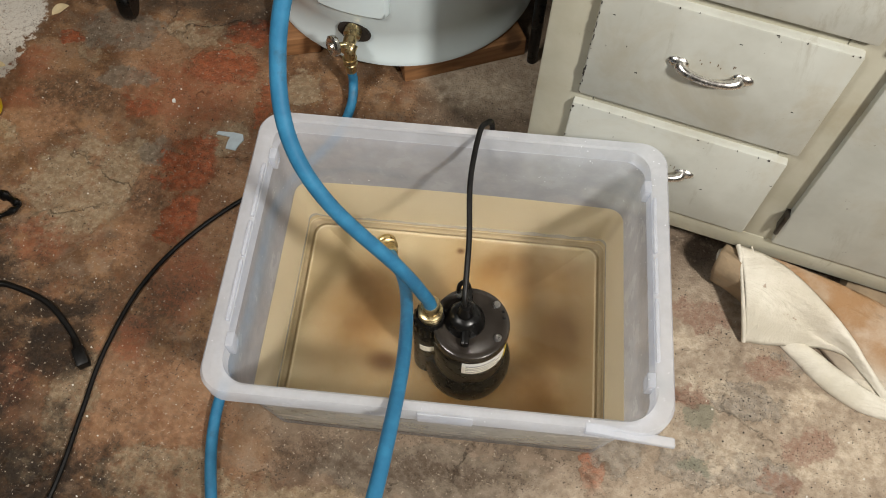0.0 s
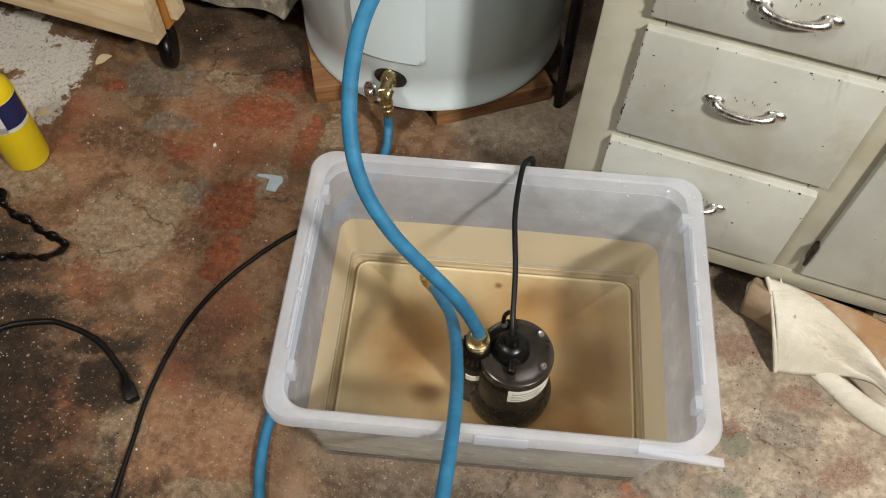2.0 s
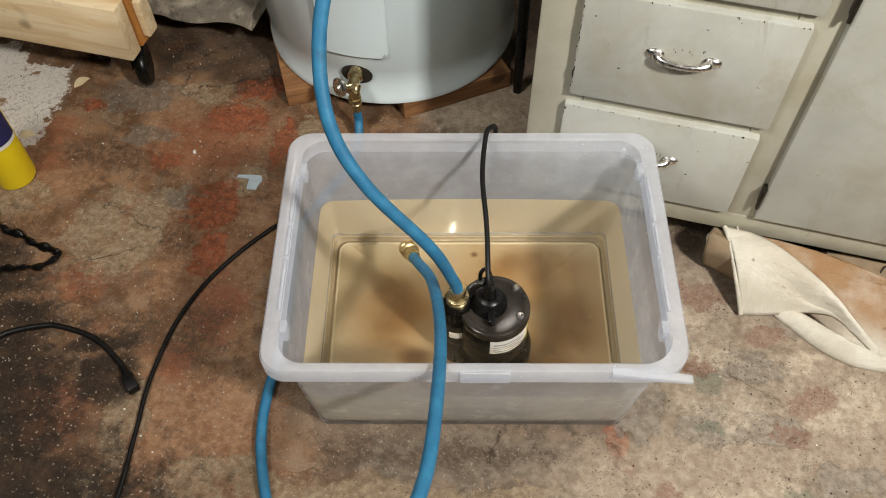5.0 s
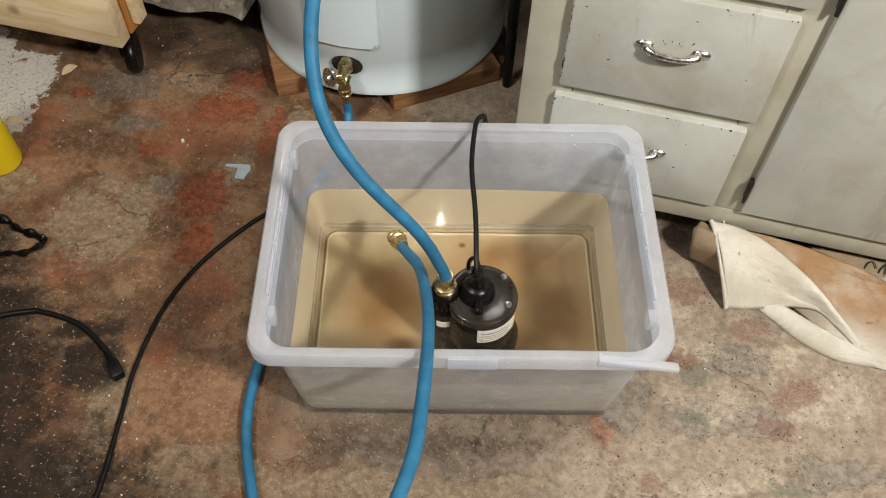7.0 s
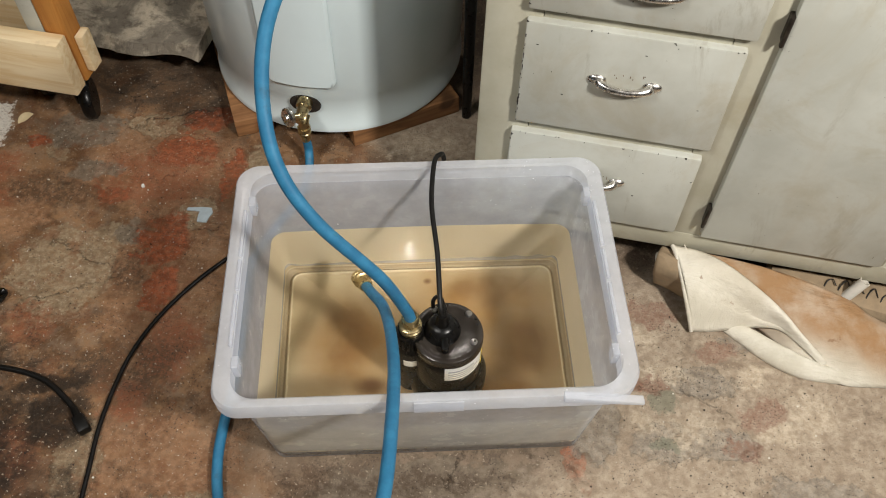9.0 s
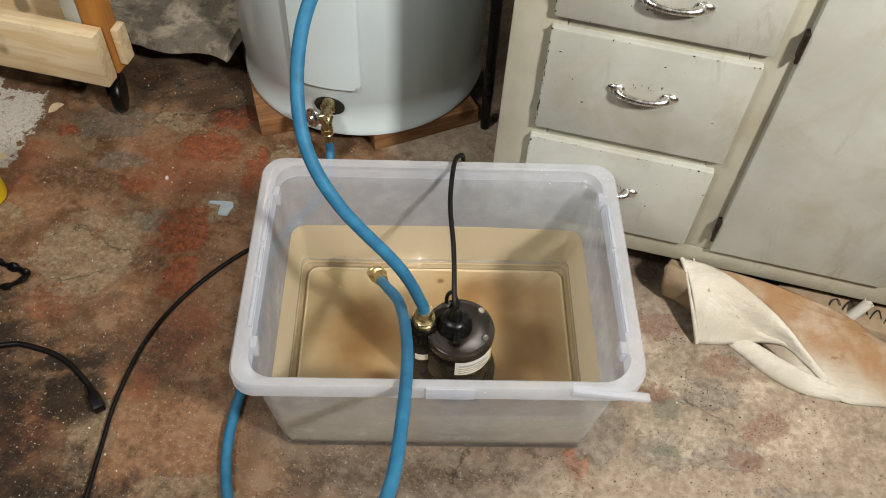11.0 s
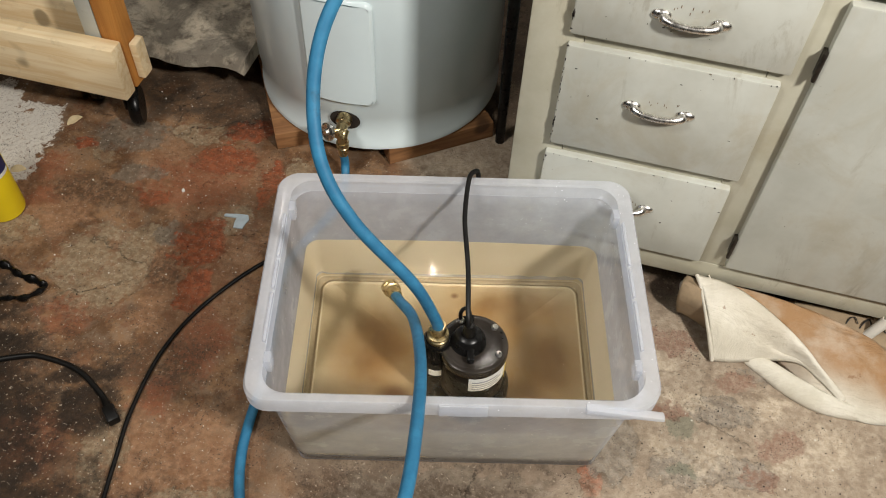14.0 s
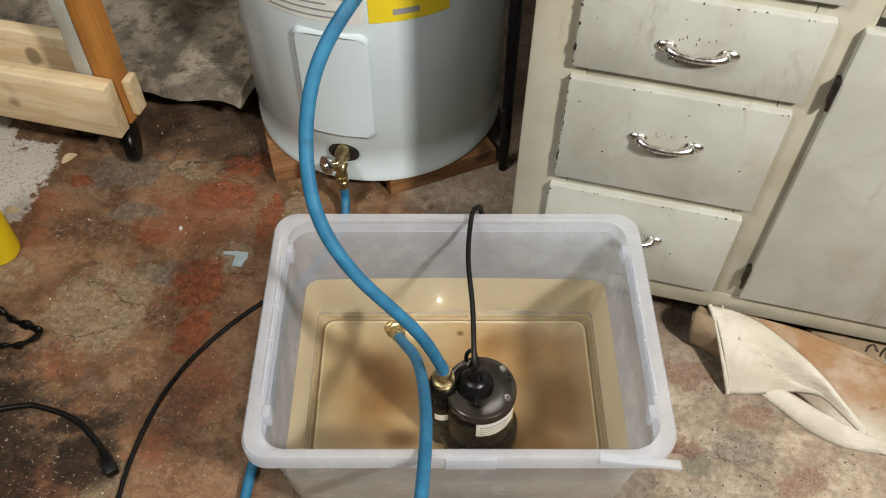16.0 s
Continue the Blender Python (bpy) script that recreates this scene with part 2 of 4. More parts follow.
    base = m.mix(m.ramp(m.noise(150, 3, 0.6), 0.62, 0.68, 0, 0.65), base, (0.47, 0.39, 0.30))
    cracks = m.node("ShaderNodeTexVoronoi")
    cracks.feature = "DISTANCE_TO_EDGE"
    m.link(w, cracks.inputs["Vector"])
    cracks.inputs["Scale"].default_value = 5.0
    crack = m.math("MULTIPLY", m.ramp(cracks.outputs["Distance"], 0.012, 0.0), m.ramp(big, 0.5, 0.62))
    base = m.mix(m.math("MULTIPLY", crack, 0.7), base, (0.030, 0.021, 0.015))
    # paint layers stand proud of the bare patches
    height = m.math("ADD", m.math("MULTIPLY", fine, 0.6), m.math("ADD", m.math("MULTIPLY", mid, 0.8), m.math("MULTIPLY", redf, 0.4)))
    height = m.math("SUBTRACT", height, m.math("ADD", m.math("MULTIPLY", crack, 0.5), m.math("MULTIPLY", m.math("MAXIMUM", tan, slate), 0.25)))
    height = m.math("ADD", height, m.math("MULTIPLY", grit, 0.25))
    m.bump(m.math("ADD", height, m.math("MULTIPLY", rag, 0.7)), 0.75, 0.006)
    return m.set(Base_Color=base, Roughness=m.ramp(mid, 0.3, 0.7, 0.40, 0.75), Specular_IOR_Level=0.3)


def worn_paint(name, light, dark):
    m = Nodes(name)
    base = m.mix(m.ramp(m.noise(7, 5), 0.35, 0.65), dark, light)
    grain = m.noise(22, 5, 0.6, at=m.stretch(1, 1, 0.12))
    base = m.mix(m.ramp(grain, 0.5, 0.75, 0, 0.35), base, (0.44, 0.41, 0.33))
    chips = m.math("MULTIPLY", m.ramp(m.noise(120, 4, 0.6), 0.69, 0.73), m.ramp(m.noise(16, 3), 0.5, 0.62))
    base = m.mix(m.math("MULTIPLY", chips, 0.8), base, (0.09, 0.075, 0.055))
    stain = m.ramp(m.noise(5.5, 6, 0.7, 0.6), 0.47, 0.68, 0, 0.4)
    base = m.mix(stain, base, (0.36, 0.305, 0.20))
    smear = m.math("MULTIPLY", m.ramp(m.noise(13, 8, 0.75, 0.5, at=m.stretch(1, 1, 0.3)), 0.55, 0.66), m.ramp(m.noise(3.5, 3), 0.42, 0.6))
    base = m.mix(m.math("MULTIPLY", smear, 0.38), base, (0.20, 0.155, 0.09))
    m.bump(m.math("SUBTRACT", grain, chips), 0.25, 0.0015)
    return m.set(Base_Color=base, Roughness=m.ramp(m.noise(30), 0.3, 0.7, 0.4, 0.6))


def lumber(name, light, dark, scale=1.0, axis="x"):
    m = Nodes(name)
    at = m.stretch(1.6, 22, 22) if axis == "x" else m.stretch(22, 22, 1.6)
    rings = m.noise(2.2 * scale, 6, 0.6, 0.8, at=at)
    base = m.mix(m.ramp(rings, 0.35, 0.65), dark, light)
    knots = m.ramp(m.noise(7, 2, 0.4), 0.70, 0.76)
    base = m.mix(m.math("MULTIPLY", knots, 0.75), base, tuple(c * 0.25 for c in dark))
    base = m.mix(m.ramp(m.noise(30, 5), 0.55, 0.8, 0, 0.4), base, tuple(c * 0.5 for c in dark))
    m.bump(rings, 0.3, 0.001)
    return m.set(Base_Color=base, Roughness=0.65)


def tote_plastic(name, low, high):
    """Cloudy polypropylene: part of the light passes straight, part is scattered."""
    m = Nodes(name)
    clear = m.node("ShaderNodeBsdfTransparent")
    clear.inputs[0].default_value = (0.93, 0.95, 0.98, 1)
    milk = m.node("ShaderNodeBsdfTranslucent")
    milk.inputs[0].default_value = (0.90, 0.93, 1.0, 1)
    scuff = m.noise(14, 6, 0.65)
    m.set(Base_Color=(0.95, 0.965, 1.0), Roughness=m.ramp(scuff, 0.3, 0.7, 0.14, 0.3))
    m.bump(m.noise(40, 3), 0.08, 0.001)
    scatter = m.node("ShaderNodeMixShader")
    scatter.inputs[0].default_value = 0.42
    m.link(m.bsdf.outputs[0], scatter.inputs[1])
    m.link(milk.outputs[0], scatter.inputs[2])
    both = m.node("ShaderNodeMixShader")
    spots = m.math("MULTIPLY", m.ramp(m.noise(190, 2, 0.5), 0.70, 0.74), m.ramp(m.noise(12, 3), 0.48, 0.6))
    m.put(both.inputs[0], m.math("MAXIMUM", m.ramp(scuff, 0.3, 0.7, low, high), m.math("MULTIPLY", spots, 0.8)))
    m.link(clear.outputs[0], both.inputs[1])
    m.link(scatter.outputs[0], both.inputs[2])
    m.link(both.outputs[0], m.out.inputs["Surface"])
    return m.mat


def tote_floor():
    """The tote's bottom under a film of silt."""
    m = Nodes("silted_plastic")
    silt = m.ramp(m.noise(6.5, 4, 0.55, 0.4), 0.40, 0.66)
    base = m.mix(silt, (0.42, 0.355, 0.235), (0.33, 0.258, 0.15))
    cloud = blobs(m, m.coord, [(0.09, 0.04, 0.165, 0.13), (-0.12, 0.0, 0.10, 0.12), (0.12, 0.12, 0.13, 0.05), (0.08, -0.09, 0.18, 0.06)], 0.6)
    base = m.mix(m.math("MULTIPLY", cloud, m.ramp(m.noise(9, 6), 0.3, 0.7, 0.55, 1.0)), base, (0.25, 0.138, 0.040))
    # Brown silt spots; the left one paints in the pump and hose shadow.
    spots = blobs(m, m.coord, [(0.135, 0.130, 0.036, 0.030), (0.15, -0.075, 0.05, 0.045), (-0.138, 0.046, 0.045, 0.07), (0.124, 0.148, 0.085, 0.03), (0.19, 0.03, 0.04, 0.07)], 0.75)
    base = m.mix(m.math("MULTIPLY", spots, m.ramp(m.noise(16, 5), 0.3, 0.7, 0.4, 0.85)), base, (0.135, 0.064, 0.014))
    base = m.mix(blobs(m, m.coord, [(-0.097, -0.051, 0.026, 0.016), (0.01, 0.165, 0.006, 0.005)], 0.8), base, (0.11, 0.052, 0.015))
    # browner channel round the raised middle, paler along the ridge top
    axis = m.node("ShaderNodeSeparateXYZ")
    m.link(m.coord, axis.inputs[0])
    along = m.math("SUBTRACT", m.math("ABSOLUTE", axis.outputs[0]), 0.2485)
    across = m.math("SUBTRACT", m.math("ABSOLUTE", m.math("SUBTRACT", axis.outputs[1], 0.0275)), 0.1655)
    outside = m.ramp(m.math("MAXIMUM", along, across), -0.001, 0.001)
    base = m.mix(m.math("MULTIPLY", outside, m.ramp(axis.outputs[2], 0.020, 0.010)), base, (0.29, 0.232, 0.145))
    ridge = m.ramp(axis.outputs[2], 0.0132, 0.0150)
    base = m.mix(m.math("MULTIPLY", ridge, m.ramp(axis.outputs[2], 0.0175, 0.0165, 0, 0.8)), base, (0.56, 0.49, 0.36))
    m.bump(m.noise(40), 0.1, 0.001)
    return m.set(Base_Color=base, Roughness=0.6)


def murky_water():
    m = Nodes("murky_water")
    m.set(Base_Color=(0.92, 0.865, 0.74), Roughness=0.0, IOR=1.33, Transmission_Weight=1.0)
    m.bump(m.noise(5, 2), 0.02, 0.002)
    silt = m.node("ShaderNodeBsdfDiffuse")
    silt.inputs[0].default_value = (0.5, 0.40, 0.25, 1)
    both = m.node("ShaderNodeMixShader")
    both.inputs[0].default_value = 0.018
    m.link(m.bsdf.outputs[0], both.inputs[1])
    m.link(silt.outputs[0], both.inputs[2])
    m.link(both.outputs[0], m.out.inputs["Surface"])
    return m.mat


def silty_edge():
    """The water's sides against the plastic: cloudy with silt."""
    m = Nodes("silty_water_edge")
    clear = m.node("ShaderNodeBsdfTransparent")
    clear.inputs[0].default_value = (0.84, 0.77, 0.62, 1)
    m.set(Base_Color=m.mix(m.ramp(m.noise(8, 4), 0.3, 0.7), (0.80, 0.71, 0.52), (0.86, 0.78, 0.60)), Roughness=0.8, Specular_IOR_Level=0.0)
    glow = m.node("ShaderNodeBsdfTranslucent")
    glow.inputs[0].default_value = (0.90, 0.83, 0.66, 1)
    cloud = m.node("ShaderNodeMixShader")
    cloud.inputs[0].default_value = 0.4
    m.link(m.bsdf.outputs[0], cloud.inputs[1])
    m.link(glow.outputs[0], cloud.inputs[2])
    both = m.node("ShaderNodeMixShader")
    both.inputs[0].default_value = 0.82
    m.link(clear.outputs[0], both.inputs[1])
    m.link(cloud.outputs[0], both.inputs[2])
    m.link(both.outputs[0], m.out.inputs["Surface"])
    return m.mat


def hose_rubber():
    m = Nodes("blue_rubber")
    base = m.mix(m.ramp(m.noise(35, 5), 0.35, 0.7), (0.018, 0.14, 0.27), (0.03, 0.195, 0.35))
    dirt = m.ramp(m.noise(18, 6, 0.7), 0.56, 0.72, 0, 0.6)
    base = m.mix(dirt, base, (0.03, 0.07, 0.1))
    m.bump(m.noise(260, 3), 0.15, 0.0006)
    return m.set(Base_Color=base, Roughness=0.55)


def canvas(name, stained):
    m = Nodes(name)
    base = m.mix(m.ramp(m.noise(9, 6), 0.35, 0.7), (0.58, 0.54, 0.44), (0.76, 0.725, 0.63))
    # Rust stain, darkened further to hold the shade over the far sheet.
    stain = blobs(m, m.coord, [(0.74, 0.255, 0.33, 0.085, -14)], 0.35)
    rust = m.math("MULTIPLY", stain, m.ramp(m.noise(12, 6, 0.65), 0.3, 0.6, 0.65 * stained, stained))
    base = m.mix(rust, base, (0.34, 0.195, 0.092))
    base = m.mix(m.math("MULTIPLY", m.ramp(m.noise(26, 4), 0.66, 0.72), 0.6), base, (0.22, 0.11, 0.05))
    weave = m.noise(500, 2)
    crease = m.noise(7, 5, 0.6, 1.2, at=m.stretch(1.0, 2.6, 1.0))
    m.bump(m.math("ADD", weave, m.math("ADD", m.math("MULTIPLY", m.noise(30, 4), 2.5), m.math("MULTIPLY", crease, 14.0))), 0.55, 0.0015)
    return m.set(Base_Color=base, Roughness=0.9)


def stone():
    m = Nodes("rough_stone")
    a = m.noise(9, 8, 0.7, 0.5)
    base = m.mix(m.ramp(a, 0.42, 0.58), (0.26, 0.225, 0.175), (0.58, 0.50, 0.38))
    base = m.mix(m.ramp(m.noise(40, 6), 0.5, 0.7, 0, 0.6), base, (0.07, 0.05, 0.035))
    m.bump(m.noise(22, 10, 0.75), 1.0, 0.025)
    return m.set(Base_Color=base, Roughness=0.85)


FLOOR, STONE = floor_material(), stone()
PAINT = worn_paint("worn_white_paint", (0.505, 0.515, 0.465), (0.43, 0.435, 0.385))
CREAM = worn_paint("yellowed_white_paint", (0.475, 0.46, 0.37), (0.405, 0.385, 0.295))
PLASTIC, RIM_PLASTIC = tote_plastic("cloudy_plastic", 0.31, 0.39), tote_plastic("milky_plastic", 0.42, 0.50)
SILT, WATER, WATER_EDGE, HOSE = tote_floor(), murky_water(), silty_edge(), hose_rubber()
CANVAS, CLEAN_CANVAS = canvas("stained_shaded_canvas", 1.0), canvas("pale_canvas", 0.12)
PINE = lumber("fresh_pine", (0.80, 0.66, 0.43), (0.69, 0.51, 0.28))
OLD_PINE = lumber("orange_pine", (0.56, 0.25, 0.055), (0.44, 0.17, 0.03), axis="z")
BLOCK = lumber("brown_block", (0.34, 0.17, 0.07), (0.2, 0.09, 0.035))
ENAMEL = simple("white_enamel", (0.66, 0.755, 0.775), 0.13, 0.0, 0.05, 6, 0.02)
CHROME = simple("worn_chrome", (0.88, 0.85, 0.80), 0.27, 1.0, 0.3, 60, 0.05)
BRASS = simple("brass", (0.66, 0.53, 0.29), 0.3, 1.0, 0.3, 80, 0.05)
STEEL = simple("steel", (0.6, 0.58, 0.55), 0.3, 1.0, 0.3, 80, 0.05)
RUSTY = simple("dark_steel", (0.06, 0.05, 0.04), 0.4, 0.7, 0.5, 90, 0.2)
BLACK = simple("black_plastic", (0.004, 0.0037, 0.0034), 0.3, 0.0, 0.3, 40, 0.05, shine=0.3)
CAP = simple("dark_grey_casting", (0.032, 0.026, 0.021), 0.22, 0.0, 0.35, 22, 0.1)
CORD = simple("black_cord", (0.006, 0.0055, 0.005), 0.45, 0.0, 0.4, 50, 0.15, shine=0.3)
YELLOW = simple("yellow_plastic", (0.78, 0.58, 0.01), 0.35, 0.0, 0.06, 12, 0.03)
NAVY = simple("navy_print", (0.015, 0.02, 0.09), 0.4, 0.0, 0.1)
PAPER = simple("white_label", (0.72, 0.72, 0.68), 0.5, 0.0, 0.1, 40)
GREY_INK = simple("grey_ink", (0.3, 0.3, 0.3), 0.6)
DARK_INK = simple("dark_ink", (0.04, 0.035, 0.03), 0.6)
LABEL_YELLOW = simple("yellow_label", (0.80, 0.62, 0.02), 0.5, 0.0, 0.05)
WALL = simple("dark_masonry", (0.015, 0.013, 0.011), 0.9, 0.0, 0.5, 5, 0.4)
CEILING = simple("ceiling_boards", (0.09, 0.08, 0.07), 0.8, 0.0, 0.3, 4, 0.2)
DARK_BROWN = simple("dark_brown", (0.025, 0.018, 0.013), 0.8, 0.0, 0.5, 12, 0.3)
CHIP = simple("pale_blue_paint", (0.5, 0.58, 0.62), 0.5, 0.0, 0.15, 60)
BURLAP = simple("beige_sacking", (0.34, 0.25, 0.155), 0.9, 0.0, 0.3, 30, 0.5)
PVC = simple("white_pvc", (0.72, 0.68, 0.6), 0.4, 0.0, 0.15, 30)
RUST = simple("rust_stain", (0.16, 0.085, 0.04), 0.8, 0.0, 0.4, 80)
SHAVING = simple("wood_shaving", (0.6, 0.48, 0.28), 0.7, 0.0, 0.2, 60)

# ---- mesh tools ----


def mesh_of(name, bm, material, smooth=True):
    me = bpy.data.meshes.new(name)
    bm.normal_update()
    bm.to_mesh(me)
    bm.free()
    for mat in material if isinstance(material, (list, tuple)) else [material]:
        me.materials.append(mat)
    if smooth:
        me.polygons.foreach_set("use_smooth", [True] * len(me.polygons))
        me.set_sharp_from_angle(angle=radians(38))
    return me


def part(name, bm, material, parent, label="", m=None):
    ob = new(name, mesh_of(name, bm, material))
    ob.parent = parent
    if m is not None:
        ob.matrix_local = m
    if label:
        tagged(ob, label)
    return ob


def thing(name, m, label, category, group="", kind=""):
    ob = new(name)
    ob.empty_display_size = 0.05
    ob.matrix_world = m
    return tagged(ob, label, category, group, kind)


def solo(name, bm, material, label, category, m=None, group="", kind=""):
    ob = new(name, mesh_of(name, bm, material))
    if m is not None:
        ob.matrix_world = m
    return tagged(ob, label, category, group, kind)


def box(bm, x0, y0, z0, x1, y1, z1, bevel=0.002):
    made = bmesh.ops.create_cube(bm, size=1.0)["verts"]
    for v in made:
        v.co = Vector(((x0 + x1) / 2 + v.co.x * (x1 - x0), (y0 + y1) / 2 + v.co.y * (y1 - y0), (z0 + z1) / 2 + v.co.z * (z1 - z0)))
    if bevel:
        edges = list({e for v in made for e in v.link_edges})
        bmesh.ops.bevel(bm, geom=edges, offset=bevel, segments=2, affect="EDGES", profile=0.5)
    return bm


def boxed(*args, **kw):
    return box(bmesh.new(), *args, **kw)


def lathe(profile, n=48, bm=None, at=(0, 0, 0), closed=True):
    """Turns (radius, height) pairs about the z axis."""
    bm = bm or bmesh.new()
    rings = []
    for r, z in profile:
        rings.append([bm.verts.new((at[0] + r * math.cos(2 * math.pi * i / n), at[1] + r * math.sin(2 * math.pi * i / n), at[2] + z)) for i in range(n)])
    for a, b in zip(rings, rings[1:]):
        for i in range(n):
            bm.faces.new((a[i], a[(i + 1) % n], b[(i + 1) % n], b[i]))
    if closed:
        bm.faces.new(list(reversed(rings[0])))
        bm.faces.new(rings[-1])
    return bm


def glide(points, steps=10):
    """A smooth line through the points."""
    p = [Vector(q) for q in points]
    p = [2 * p[0] - p[1], *p, 2 * p[-1] - p[-2]]
    out = []
    for a, b, c, d in zip(p, p[1:], p[2:], p[3:]):
        for i in range(steps):
            u = i / steps
            out.append(0.5 * (2 * b + (c - a) * u + (2 * a - 5 * b + 4 * c - d) * u * u + (3 * b - a - 3 * c + d) * u ** 3))
    return out + [p[-2]]


def tube(points, radius, n=14, steps=10, bm=None, flat=1.0):
    """A round tube along a smooth line; radius may be a function of the way along (0 to 1)."""
    bm = bm or bmesh.new()
    line = glide(points, steps)
    rings, side = [], None
    for i, p in enumerate(line):
        ahead = (line[min(i + 1, len(line) - 1)] - line[max(i - 1, 0)]).normalized()
        if side is None:
            side = ahead.orthogonal().normalized()
        side = (side - ahead * side.dot(ahead)).normalized()
        up = ahead.cross(side)
        r = radius(i / (len(line) - 1)) if callable(radius) else radius
        rings.append([bm.verts.new(p + r * (math.cos(2 * math.pi * k / n) * side + flat * math.sin(2 * math.pi * k / n) * up)) for k in range(n)])
    for a, b in zip(rings, rings[1:]):
        for k in range(n):
            bm.faces.new((a[k], a[(k + 1) % n], b[(k + 1) % n], b[k]))
    bm.faces.new(list(reversed(rings[0])))
    bm.faces.new(rings[-1])
    return bm


def rounded(hx, hy, z, radii, n=8, long=0):
    """A rounded rectangle; radii in the order near-right, far-right, far-left, near-left; long: points added on each long side."""
    if not isinstance(radii, (tuple, list)):
        radii = (radii,) * 4
    out = []
    for (sx, sy, a0), r in zip(((1, -1, -90), (1, 1, 0), (-1, 1, 90), (-1, -1, 180)), radii):
        for i in range(n + 1):
            a = radians(a0 + 90 * i / n)
            out.append(Vector((sx * (hx - r) + r * math.cos(a), sy * (hy - r) + r * math.sin(a), z)))
        if long and sx == sy:
            for i in range(1, long + 1):
                out.append(Vector((sx * (hx - r) * (1 - 2 * i / (long + 1)), sy * hy, z)))
    return out


def loft(rings, bm=None, cap_first=False, cap_last=False):
    bm = bm or bmesh.new()
    rows = [[bm.verts.new(p) for p in ring] for ring in rings]
    n = len(rows[0])
    for a, b in zip(rows, rows[1:]):
        for i in range(n):
            bm.faces.new((a[i], a[(i + 1) % n], b[(i + 1) % n], b[i]))
    if cap_first:
        bm.faces.new(list(reversed(rows[0])))
    if cap_last:
        bm.faces.new(rows[-1])
    return bm

# ---- the room ----


def slab(name, x0, y0, z0, x1, y1, z1, material, label, category):
    return solo(name, boxed(x0, y0, z0, x1, y1, z1, bevel=0), material, label, category, kind="structure")


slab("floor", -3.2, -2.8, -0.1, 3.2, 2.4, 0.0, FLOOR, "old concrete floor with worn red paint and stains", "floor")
slab("wall_north", -3.2, 2.25, 0.0, 3.2, 2.4, 2.45, WALL, "dark masonry basement wall behind the water heater", "wall")
slab("wall_south", -3.2, -2.8, 0.0, 3.2, -2.65, 2.45, WALL, "plain dark basement wall", "wall")
slab("wall_west", -3.2, -2.65, 0.0, -3.05, 2.25, 2.45, WALL, "plain dark basement wall", "wall")
slab("wall_east", 3.05, -2.65, 0.0, 3.2, 2.25, 2.45, WALL, "plain dark basement wall", "wall")
slab("ceiling", -3.2, -2.8, 2.45, 3.2, 2.4, 2.55, CEILING, "plain basement ceiling", "ceiling")


def stone_ledge():
    """The rough footing that sticks out along the wall."""
    bm = bmesh.new()
    nx, nz = 90, 34
    grid = []
    for i in range(nx + 1):
        row = []
        x = -2.6 + 1.955 * i / nx
        for j in range(nz + 1):
            u = j / nz
            if u < 0.25:
                y, z = 0.93 - 0.33 * u / 0.25, 0.088 + 0.006 * u
            elif u < 0.55:
                y, z = 0.60 + 0.02 * (u - 0.25) / 0.3, 0.092 + 0.035 * (u - 0.25) / 0.3
            else:
                y, z = 0.62 + 0.58 * (u - 0.55) / 0.45, 0.127 + 0.06 * (u - 0.55)
            d = noise.fractal(Vector((x * 7, y * 7, z * 7)), 0.9, 2.0, 5) * 0.014
            row.append(bm.verts.new((x, y + d * 0.8, z + d)))
        grid.append(row)
    for a, b in zip(grid, grid[1:]):
        for j in range(nz):
            bm.faces.new((a[j], b[j], b[j + 1], a[j + 1]))
    end = [v for v in grid[-1]]
    bm.faces.new(end)
    box(bm, -2.6, 0.935, -0.002, -0.66, 1.2, 0.10, bevel=0)
    return solo("stone_ledge", bm, STONE, "low rough stone ledge overhanging along the dark wall", "ledge", kind="structure")


stone_ledge()

# ---- plastic tote, water, pump ----
TOTE = pose(0.0151, -0.0147, 0, 0, 0, 14.2)
RIM = 0.345


def tote_wall(z, inset=0.0):
    """Half length and half width of the tote's outer wall at a height."""
    u = z / 0.32
    return 0.264 + 0.018 * u - inset, 0.1810 + 0.0240 * u - inset


def tote_ring(z, inset, radii, size=None):
    """One level of the tote; the near wall slopes more than the far one, and both long walls bulge."""
    hx, hy = size or tote_wall(z, inset)
    bulge = 0.0055 * math.sin(math.pi * min(1.0, z / 0.29))
    out = []
    for p in rounded(hx, hy, z, radii, long=10):
        swell = bulge * max(0.0, 1 - (p.x / hx) ** 2) * (1 if p.y > 0 else -1)
        out.append(p + Vector((0, 0.029 * max(0.0, 1 - z / 0.32) + swell, 0)))
    return out


